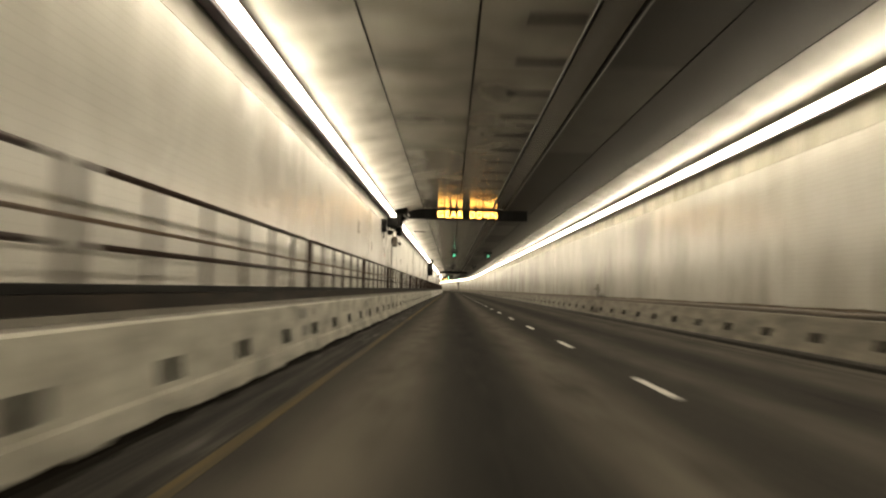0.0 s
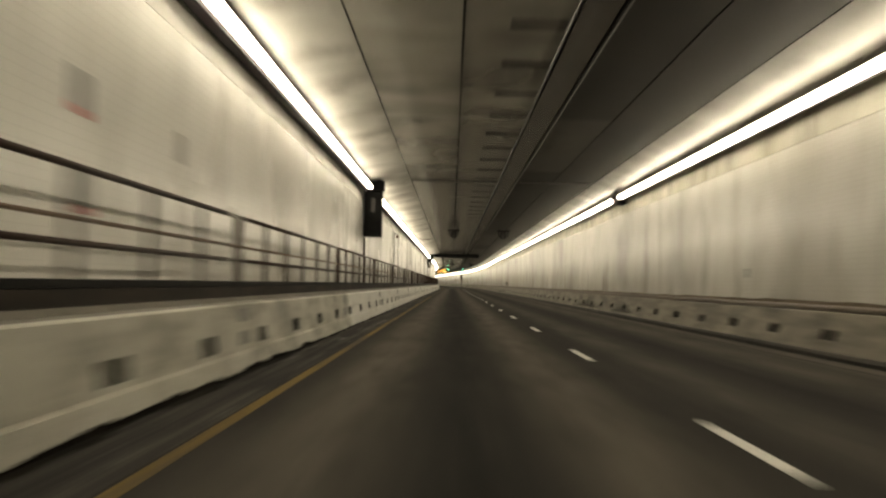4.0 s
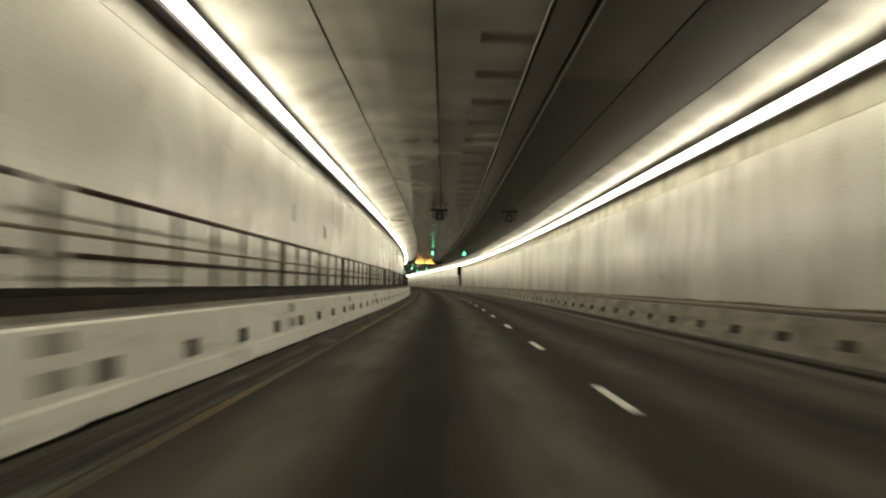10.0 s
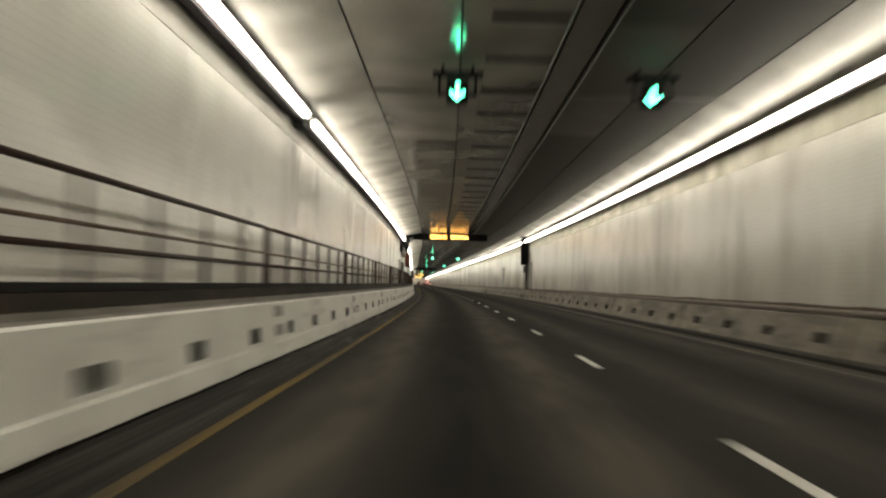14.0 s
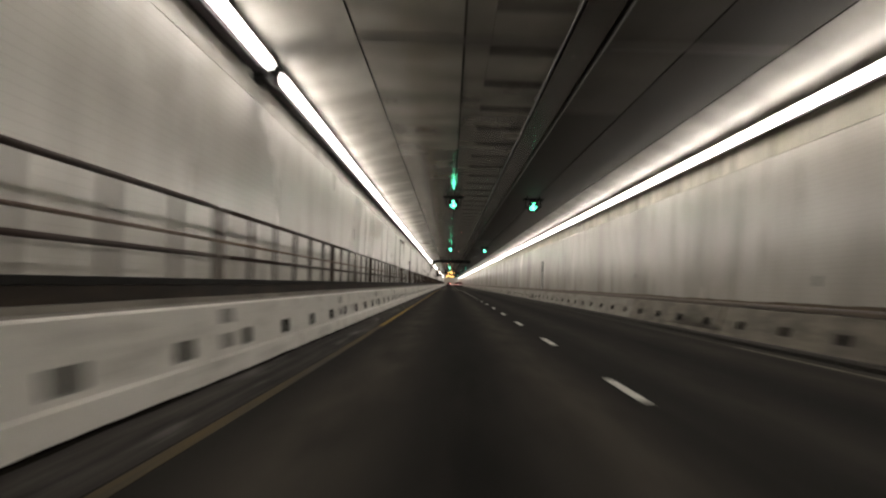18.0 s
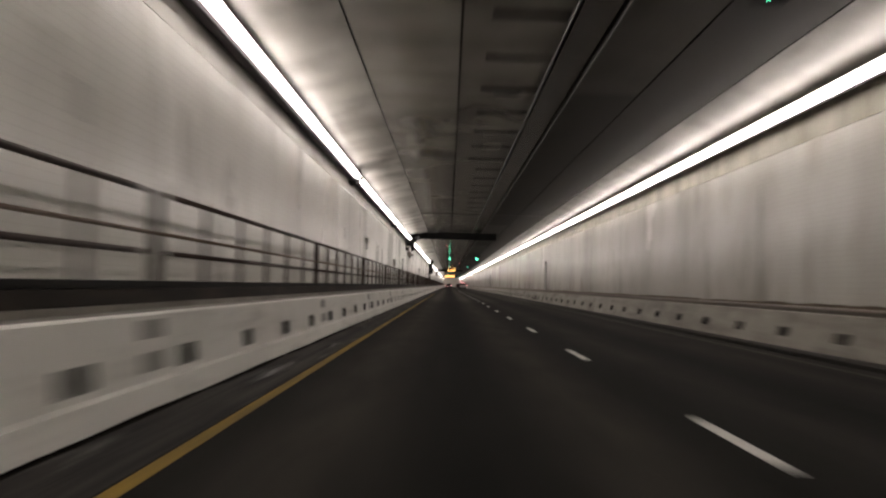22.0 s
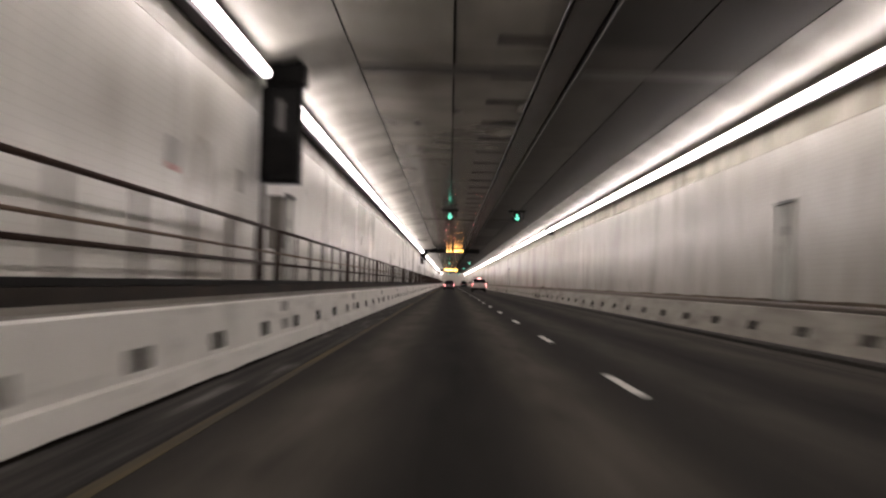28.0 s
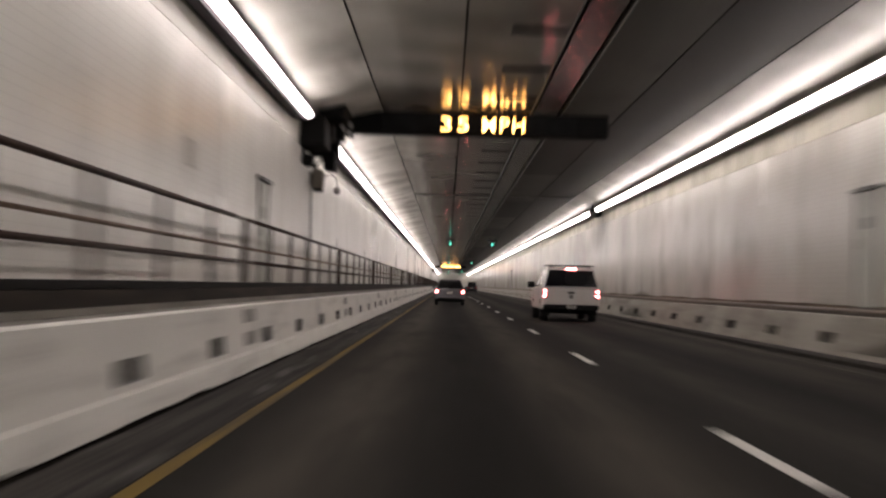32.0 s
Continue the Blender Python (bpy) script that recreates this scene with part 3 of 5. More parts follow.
structure(sweep("wall_right", [(WALL_R, 0.5), (WALL_R, TILE_TOP_R), (WALL_R + 0.4, TILE_TOP_R), (WALL_R + 0.4, 0.5)], tile_right, START, END), "stained pale glazed tile tunnel wall", "wall")
structure(sweep("wall_right_upper", [(WALL_R + 0.004, TILE_TOP_R + 0.014), (WALL_R + 0.004, 6.0), (WALL_R + 0.4, 6.0), (WALL_R + 0.4, TILE_TOP_R + 0.014)], upper_dirty, START, END), "stained concrete wall above the tiles", "wall")
structure(sweep("roof", [(-4.1, 6.0), (7.55, 6.0), (7.55, 6.3), (-4.1, 6.3)], plenum_m, START, END), "roof slab over the ceiling panels, its shade painted near-black", "roof")
for name, s in (("wall_back", START), ("wall_far", END)):
    structure(link(name, shape(box(-4.1, 7.55, -0.3, 0, -0.3, 6.3), station(s)), upper_m), "plain concrete wall closing the bore", "wall")


def grime_strip(name, x_wall, inward, low, high, seed, climb=False):
    rng = random.Random(seed)
    verts, faces, uvs = [], [], []
    s, w, k = START, 0.12, 0
    while s < END:
        w += (rng.uniform(low, high if s < 150 else low + (high - low) * 0.45) - w) * 0.5
        verts += [at(s, x_wall, 0.02), at(s, x_wall + inward * w, 0.016)] if not climb else [at(s, x_wall + 0.005, 0.012), at(s, x_wall - 0.41 * w + 0.008 + 0.02 * (w < 0.05), w)]
        if k:
            faces.append((2 * k - 2, 2 * k - 1, 2 * k + 1, 2 * k))
            uvs += [(0, s), (0.2, s), (0.2, s), (0, s)]
        s, k = s + 0.32, k + 1
    me = bpy.data.meshes.new(name)
    me.from_pydata(verts, [], faces)
    me.uv_layers.new(name="UVMap").data.foreach_set("uv", [c for p in uvs for c in p])
    me.materials.append(gutter_grime)
    return structure(new(name, me), "crust of black road dirt along the barrier foot", "dirt")


grime_strip("dirt_strip", -2.67, 1, 0.04, 0.2, 3)
grime_strip("dirt_crust", -2.645, 1, 0.02, 0.1, 8, True)


def wall_grime(name, x, low, high, z0, seed, label):
    """A ragged ribbon of dirt standing on a ledge against the wall."""
    rng = random.Random(seed)
    verts, faces, uvs = [], [], []
    s, h, k = START, low, 0
    while s < END:
        h += (rng.uniform(low, high) - h) * 0.5
        verts += [at(s, x, z0), at(s, x, z0 + h)]
        if k:
            faces.append((2 * k - 2, 2 * k - 1, 2 * k + 1, 2 * k))
            uvs += [(0, s - 0.6), (h, s - 0.6), (h, s), (0, s)]
        s, k = s + 0.6, k + 1
    me = bpy.data.meshes.new(name)
    me.from_pydata(verts, [], faces)
    me.uv_layers.new(name="UVMap").data.foreach_set("uv", [c for p in uvs for c in p])
    me.materials.append(foot_grime)
    return structure(new(name, me), label, "dirt")


wall_grime("wall_grime", WALL_R - 0.003, 0.02, 0.09, 0.936, 21, "brown dirt along the foot of the tiled wall")


def drip_stain(s, x, z0, z1, width, seed):
    """A dark run of water below a lamp joint, narrowing towards its end."""
    rng = random.Random(seed)
    b = bmesh.new()
    rows = []
    n = 9
    for k in range(n):
        f = k / (n - 1)
        w = width * (1 - 0.75 * f) * rng.uniform(0.6, 1.1)
        c = rng.uniform(-0.05, 0.05)
        z = z1 + (z0 - z1) * f
        rows.append([b.verts.new(at(s + c - w / 2, x, z)), b.verts.new(at(s + c + w / 2, x, z))])
    for p, q in zip(rows, rows[1:]):
        b.faces.new((p[0], p[1], q[1], q[0]))
    structure(link("drip_stain", b, stain_m), "dark water stain running down the wall tiles", "stain")


for n, (s, w) in enumerate(((179.8, 0.5), (306.2, 0.9), (410.0, 0.3), (716.0, 0.6), (735.0, 0.3), (976.2, 0.7), (1066.0, 0.3), (1078.2, 0.8), (1094.0, 0.5), (1125.0, 0.4))):
    drip_stain(s, WALL_R - 0.004, 2.4 + 0.3 * (n % 4), TILE_TOP_R - 0.005, w, 40 + n)
for n, (s, w) in enumerate(((59.0, 0.5), (304.0, 0.7), (473.6, 0.4), (595.5, 0.5), (744.1, 0.4), (776.2, 0.5), (800.0, 0.8), (807.2, 0.6))):
    drip_stain(s, WALL_L + 0.004, 2.3 + 0.3 * (n % 4), TILE_TOP - 0.005, w, 70 + n)


def soot_patch(s, length, rise, seed, on_wall=False):
    """A ragged fan of soot and road dirt thrown up the barrier, or up the wall above the ledge."""
    rng = random.Random(seed)
    n, rows = 14, 5
    verts, faces, uvs = [], [], []
    for k in range(n + 1):
        f = k / n
        h = rise * (1 - abs(2 * f - 1) ** 1.6) * rng.uniform(0.65, 1.0) + 0.04
        for j in range(rows + 1):
            g = j / rows
            x, z = (WALL_R - 0.006, 0.945 + h * g) if on_wall else (6.652 + 0.302 * (0.04 + h * g), 0.17 + 0.04 + h * g)
            verts.append(at(s + (f - 0.5) * length, x, z))
            uvs.append((2 * f - 1, g))
    for k in range(n):
        for j in range(rows):
            a = k * (rows + 1) + j
            faces.append((a, a + rows + 1, a + rows + 2, a + 1))
    me = bpy.data.meshes.new("soot_patch")
    me.from_pydata(verts, [], faces)
    layer = me.uv_layers.new(name="UVMap")
    layer.data.foreach_set("uv", [c for f in faces for v in f for c in uvs[v]])
    me.materials.append(soot_m)
    structure(new("soot_patch", me), "dark soot and road dirt thrown up the barrier", "stain")


for n, (s, length, rise, high) in enumerate(((60.3, 7, 0.5, 1), (189.9, 14, 0.4, 0), (177.0, 8, 0.35, 0), (304.9, 16, 0.55, 1), (289.0, 8, 0.5, 1), (296.0, 10, 0.4, 0), (551.0, 9, 0.45, 0), (608.0, 10, 0.4, 0), (675.2, 9, 0.5, 0), (716.0, 7, 0.4, 1), (798.2, 10, 0.45, 0), (836.6, 9, 0.5, 0), (984.2, 10, 0.5, 1), (948.0, 3, 0.2, 0), (1036.2, 7, 0.5, 0), (1064.3, 8, 0.5, 1))):
    soot_patch(s, length, min(rise * 1.25, 0.58), 90 + n)
    if high:
        soot_patch(s + 0.6, length * 0.8, rise * 0.55, 120 + n, True)


def dust_patch(s, x, length, width, seed):
    """A pale film of dried silt on the gutter, densest along its middle."""
    rng = random.Random(seed)
    n = 12
    verts, faces, uvs = [], [], []
    for k in range(n + 1):
        f = k / n
        half = width * (0.35 + 0.65 * math.sin(math.pi * f)) * rng.uniform(0.6, 1.0) / 2
        mid = x + rng.uniform(-0.04, 0.04)
        for j, g in enumerate((1.0, 0.0, 1.0)):
            verts.append(at(s + (f - 0.5) * length, mid + (j - 1) * half, 0.018))
            uvs.append((2 * f - 1, g))
    for k in range(n):
        for j in range(2):
            a = 3 * k + j
            faces.append((a, a + 1, a + 4, a + 3))
    me = bpy.data.meshes.new("dust_patch")
    me.from_pydata(verts, [], faces)
    layer = me.uv_layers.new(name="UVMap")
    layer.data.foreach_set("uv", [c for f in faces for v in f for c in uvs[v]])
    me.materials.append(dust_m)
    structure(new("dust_patch", me), "pale dried silt on the dark gutter", "dirt")


for n, (s, x, length, width) in enumerate(((802.5, -2.32, 3.5, 0.45), (806.5, -2.28, 4.5, 0.5), (811.0, -2.2, 5, 0.45), (816.5, -2.3, 4, 0.35), (437.0, -2.2, 4, 0.35), (446.0, -2.3, 3, 0.3), (625.5, -2.2, 5, 0.3), (634.0, -2.3, 4, 0.35), (644.0, -2.25, 6, 0.3), (716.0, -2.3, 5, 0.45), (723.0, -2.2, 3, 0.35), (396.0, -2.3, 4, 0.3), (559.0, -2.3, 5, 0.25), (950.0, -2.3, 5, 0.2))):
    dust_patch(s, x, length, width, 160 + n)


def ceiling():
    """Panels with open joints between them; vent slots cut into the lane-side panels."""
    strips = [(-3.72, -1.925), (-1.885, -0.002), (0.04, 0.5), (0.5, 1.76), (1.76, 1.82), (2.54, 4.03), (4.07, 5.79), (5.825, 7.17)]
    verts, faces, mats, uvs = [], [], [], []

    def quad(pts, mi, uv):
        i = len(verts)
        verts.extend(pts)
        faces.append((i, i + 1, i + 2, i + 3))
        mats.append(mi)
        uvs.extend(uv)

    def patch(x0, x1, s0, s1, z, mi=0):
        quad([at(s0, x0, z), at(s1, x0, z), at(s1, x1, z), at(s0, x1, z)], mi, [(x0, s0), (x0, s1), (x1, s1), (x1, s0)])

    def upright(xa, sa, xb, sb, z0, z1, mi=0):
        quad([at(sa, xa, z0), at(sb, xb, z0), at(sb, xb, z1), at(sa, xa, z1)], mi, [(xa, sa), (xb, sb), (xb, sb + 0.1), (xa, sa + 0.1)])

    tone = random.Random(11)
    for b, b1 in bays():
        s0, s1 = b + 0.06, b1 - 0.06
        for n, (x0, x1) in enumerate(strips):
            if n == 3:
                cuts = [s0] + [b + k * (b1 - b) / 4 + e for k in range(4) for e in (3.2, 3.66)] + [s1]
                for k in range(0, len(cuts), 2):
                    patch(x0, x1, cuts[k], cuts[k + 1], CEILING, 8)
                    if k + 2 < len(cuts):
                        a, c = cuts[k + 1], cuts[k + 2]
                        v0 = x0 if 385 < b < 735 else 0.8
                        if v0 > x0:
                            patch(x0, v0, a, c, CEILING, 8)
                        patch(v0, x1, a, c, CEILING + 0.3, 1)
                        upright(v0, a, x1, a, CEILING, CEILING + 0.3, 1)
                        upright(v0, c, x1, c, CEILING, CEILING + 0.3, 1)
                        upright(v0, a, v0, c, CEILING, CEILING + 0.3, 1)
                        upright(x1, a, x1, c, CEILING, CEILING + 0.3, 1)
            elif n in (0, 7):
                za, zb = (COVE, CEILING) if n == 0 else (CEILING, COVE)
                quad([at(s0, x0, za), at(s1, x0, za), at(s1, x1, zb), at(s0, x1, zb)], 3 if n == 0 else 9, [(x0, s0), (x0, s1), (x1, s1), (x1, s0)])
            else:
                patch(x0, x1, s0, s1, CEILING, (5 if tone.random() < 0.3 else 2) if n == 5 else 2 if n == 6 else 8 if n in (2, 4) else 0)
            for x in (x0, x1):
                if x not in (0.5, 1.76, -3.72, 7.17):
                    upright(x, b - 0.06, x, s1, CEILING, CEILING + 0.06, 1)
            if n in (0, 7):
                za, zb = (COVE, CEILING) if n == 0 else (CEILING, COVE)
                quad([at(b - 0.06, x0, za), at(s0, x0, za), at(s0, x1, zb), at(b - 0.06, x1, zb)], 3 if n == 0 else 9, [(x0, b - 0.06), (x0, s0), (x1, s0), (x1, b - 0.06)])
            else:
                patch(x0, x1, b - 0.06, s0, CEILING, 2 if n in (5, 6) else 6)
        for j0, j1 in ((-1.925, -1.885), (-0.002, 0.04), (4.03, 4.07), (5.79, 5.825)):
            patch(j0, j1, b, b1, CEILING + 0.025, 7)
        patch(1.82, 2.54, b, b1, CEILING + 0.05, 7)
        patch(1.88, 2.47, b, b1, CEILING + 0.012, 4)
        upright(1.88, b, 1.88, b1, CEILING + 0.012, CEILING + 0.05, 7)
        upright(2.47, b, 2.47, b1, CEILING + 0.012, CEILING + 0.05, 7)
    me = bpy.data.meshes.new("ceiling")
    me.from_pydata(verts, [], faces)
    me.polygons.foreach_set("material_index", mats)
    me.uv_layers.new(name="UVMap").data.foreach_set("uv", [c for p in uvs for c in p])
    me.materials.append(panel_m)
    me.materials.append(plenum_m)
    me.materials.append(panel_dark)
    me.materials.append(cove_m)
    me.materials.append(trough_m)
    me.materials.append(panel_mid)
    me.materials.append(seam_m)
    me.materials.append(joint_fill)
    me.materials.append(panel_vent)
    me.materials.append(cove_dim)
    return structure(new("ceiling", me), "grimy grey ceiling panels with vent slots and open joints", "ceiling")


ceiling()
conduit = sweep("ceiling_conduit", [(2.565 + 0.022 * math.cos(a), CEILING - 0.026 + 0.022 * math.sin(a)) for a in [k * math.pi / 4 for k in range(8)]], galv, START, END)
structure(conduit, "galvanised conduit clipped along the ceiling joint", "conduit")
conduit2 = sweep("ceiling_cable", [(1.79 + 0.012 * math.cos(a), CEILING - 0.017 + 0.015 * math.sin(a)) for a in [k * math.pi / 3 for k in range(6)]], dark_grey, START, END)
structure(conduit2, "thin dark cable along the ceiling joint", "cable")

# lane dashes, 3.05 m long every 12.19 m; the painted line wanders a little
WANDER = [(-68, 0.1), (15, 0.13), (140, 0.03), (234, 0.11), (295, 0.04), (392, 0.18), (454, 0.11), (550, 0.0), (587, -0.15), (648, 0.09), (941, 0.01), (1035, -0.02), (1466, 0.0)]


def lane_x(s):
    return LANE_LINE + float(np.interp(s, [a for a, _ in WANDER], [b for _, b in WANDER]))


DASH0 = 14.8
dash_bm = box(-0.06, 0.06, -1.52, 1.52, 0.001, 0.006)
dash = tagged(link("lane_dash", dash_bm, white_m), "white painted lane dash on dark asphalt", "road marking", "lane dashes", "structure")
uvl = dash.data.uv_layers.new(name="UVMap")
for lp in dash.data.loops:
    co = dash.data.vertices[lp.vertex_index].co
    uvl.data[lp.index].uv = (co.x, co.y)
k0, k1 = int((START - DASH0) / 12.19) + 1, int((END - DASH0) / 12.19)
dash.matrix_world = station(DASH0 + 12.19 * k0, lane_x(DASH0 + 12.19 * k0))
for k in range(k0 + 1, k1):
    copy_thing(dash, station(DASH0 + 12.19 * k, lane_x(DASH0 + 12.19 * k)))


# ---- barriers with square pockets ----
def barrier_body(profile, face, holes, zs, length, side, depth=0.12):
    """Profile points (x, z) from the foot up; pockets sit in the sloping face between two of them."""
    b = bmesh.new()
    ys = [0.0]
    for h in holes:
        ys += [h - 0.35, h + 0.35]
    ys.append(length)
    (xa, za), (xb, zb) = profile[face], profile[face + 1]

    def on_face(z):
        return xa + (xb - xa) * (z - za) / (zb - za)

    pts = profile[: face + 1] + [(on_face(z), z) for z in zs] + profile[face + 1 :]
    grid = [[b.verts.new((x, y, z)) for x, z in pts] for y in ys]
    for i in range(len(ys) - 1):
        for j in range(len(pts) - 1):
            q = (grid[i][j], grid[i + 1][j], grid[i + 1][j + 1], grid[i][j + 1])
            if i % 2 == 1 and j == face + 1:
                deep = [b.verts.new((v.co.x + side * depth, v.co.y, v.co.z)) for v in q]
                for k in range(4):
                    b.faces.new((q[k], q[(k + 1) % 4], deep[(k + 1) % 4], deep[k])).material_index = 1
            else:
                f = b.faces.new(q)
                if pts[j][1] > 0.85 and side < 0:
                    f.material_index = 2
    for row in (grid[0], grid[-1]):
        b.faces.new(row)
    bmesh.ops.recalc_face_normals(b, faces=b.faces[:])
    return b


LEFT_PROFILE = [(-3.02, 0.0), (-2.66, 0.0), (-2.668, 0.05), (-2.7, 0.235), (-2.738, 0.262), (-2.79, 0.84), (-2.815, 0.865), (-2.99, 0.875), (-2.995, 0.93), (-3.02, 0.935)]
RIGHT_PROFILE = [(6.98, 0.12), (6.64, 0.12), (6.66, 0.17), (6.85, 0.8), (6.88, 0.825), (6.98, 0.825)]


# added plates and bars, coloured near-black to paint the shade of the holes
def pocket_shades(parent, holes, x, z0, z1, side):
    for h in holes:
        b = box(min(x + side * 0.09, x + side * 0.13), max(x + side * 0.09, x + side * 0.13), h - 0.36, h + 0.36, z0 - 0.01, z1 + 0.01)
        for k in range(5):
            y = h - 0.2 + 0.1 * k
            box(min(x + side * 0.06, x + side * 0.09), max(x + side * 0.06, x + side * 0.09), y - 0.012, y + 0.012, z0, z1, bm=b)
        part("pocket_grate", b, pocket_m, parent, "near-black insert painting the pocket shade")


HOLES_L = [0.4 + BAY / 4 * k for k in range(4)]
HOLES_R = [1.57 + BAY / 4 * k for k in range(4)]
left_barrier = thing("concrete_barrier", "white-painted concrete safety barrier with square pockets and grimy foot", "barrier", "barriers beside the walkway")
part("body", barrier_body(LEFT_PROFILE, 4, HOLES_L, (0.315, 0.52), BAY - 0.03, -1), [barrier_m, pocket_m, top_dim], left_barrier)
pocket_shades(left_barrier, HOLES_L, -2.75, 0.315, 0.52, -1)
for z0 in (0.34, 0.63):
    part("cover_plate", shape(box(-0.012, 0.012, -0.38, 0.38, 0, 0.17, 0.004), Matrix.Translation((-2.73 - 0.107 * (z0 - 0.18), 14.3, z0)) @ pose(0, 0, 0, 0, -6.1, 0)), plate_m, left_barrier, "grey steel cover plate")
stained_barrier = thing("concrete_barrier", "stained concrete safety barrier with square pockets and grimy foot", "barrier", "barriers beside the walkway")
part("body", barrier_body(LEFT_PROFILE, 4, HOLES_L, (0.315, 0.52), BAY - 0.03, -1), [barrier_stained, pocket_m, top_dim], stained_barrier)
pocket_shades(stained_barrier, HOLES_L, -2.75, 0.315, 0.52, -1)
for z0 in (0.34, 0.63):
    part("cover_plate", shape(box(-0.012, 0.012, -0.38, 0.38, 0, 0.17, 0.004), Matrix.Translation((-2.73 - 0.107 * (z0 - 0.18), 14.3, z0)) @ pose(0, 0, 0, 0, -6.1, 0)), plate_m, stained_barrier, "grey steel cover plate")
right_barrier = thing("concrete_barrier", "white-painted concrete barrier with square pockets below the ledge", "barrier", "barriers below the ledge")
part("body", barrier_body(RIGHT_PROFILE, 2, HOLES_R, (0.31, 0.5), BAY - 0.03, 1), [barrier_dirty, pocket_m], right_barrier)
pocket_shades(right_barrier, HOLES_R, 6.72, 0.31, 0.5, 1)

grimy_barrier = thing("concrete_barrier", "grimy brown-stained concrete barrier with square pockets below the ledge", "barrier", "barriers below the ledge")
part("body", barrier_body(RIGHT_PROFILE, 2, HOLES_R, (0.31, 0.5), BAY - 0.03, 1), [barrier_grimy, pocket_m], grimy_barrier)
pocket_shades(grimy_barrier, HOLES_R, 6.72, 0.31, 0.5, 1)


# ---- walkway railing: one bay ----
railing = thing("railing", "dark brown steel pipe railing on the walkway edge", "railing", "railings along the walkway")
for nm, z, r in (("top_rail", 2.04, 0.032), ("middle_rail", 1.63, 0.02), ("lower_rail", 1.435, 0.028)):
    end = 0.0 if nm == "middle_rail" else 0.6  # the rails stop short of the main posts
    part(nm, rod((RAIL, end, z), (RAIL, BAY - 0.02 - end, z), r, 8), steel_rust if nm == "middle_rail" else steel_brown, railing, smooth=True)
part("main_post", box(RAIL - 0.05, RAIL + 0.05, -0.05, 0.05, 1.0, 2.06, 0.01), steel_brown, railing)
for k in range(1, 6):
    part("post", box(RAIL - 0.022, RAIL + 0.022, BAY / 6 * k - 0.05, BAY / 6 * k + 0.05, 1.0, 2.03), steel_brown, railing)

# the barriers were cast in lengths of their own: metres by which they drift from the bays
DRIFT_L = [(-68, -2.9), (10, -2.3), (42, -1.85), (108, -0.92), (141, -0.1), (265, 0.2), (361, 0.4), (430, 0.37), (552, 0.1), (650, -0.05), (708, -0.25), (1035, -0.27), (1466, -0.2)]
DRIFT_R = [(-68, -2.4), (27, -1.47), (56, -1.26), (121, -0.32), (153, -0.1), (278, 0), (374, 0.46), (437, 1.1), (566, 0.6), (664, -0.12), (723, -0.23), (819, -0.6), (948, -0.43), (1045, -0.33), (1466, -0.2)]


def drift(s, rows):
    return s + float(np.interp(s, [a for a, _ in rows], [b for _, b in rows]))


placed = []
for s, s1 in bays():
    l0, l1, r0, r1 = drift(s, DRIFT_L), drift(s1, DRIFT_L), drift(s, DRIFT_R), drift(s1, DRIFT_R)
    for ob, a, b in ((stained_barrier if s < 152 else left_barrier, l0, l1), (grimy_barrier if s < 610 else right_barrier, r0, r1), (railing, s, s1)):
        if ob not in placed:
            ob.matrix_world = station(a) @ Matrix.Diagonal((1, (b - a) / BAY, 1, 1))
            placed.append(ob)
        else:
            copy_thing(ob, station(a) @ Matrix.Diagonal((1, (b - a) / BAY / ob.scale.y, 1, 1)))


# ---- lamps: long rows under the ceiling, broken where signs and boxes hang ----
LAMP_L, LAMP_R, LAMP_Z = -3.36, 6.72, 4.88
GAPS_L = [(64.5, 66.2), (176.2, 178.4), (307.0, 309.1), (472.9, 474.2), (551.6, 553.6), (594.7, 596.0), (743.3, 744.9), (775.6, 776.9), (802.2, 804.4), (912.1, 915.0), (1045.3, 1048.4), (1291.5, 1293.0)]
GAPS_R = [(178.9, 180.7), (305.0, 307.2), (549.2, 552.4), (715.0, 716.4), (975.2, 976.9), (1076.5, 1079.3)]


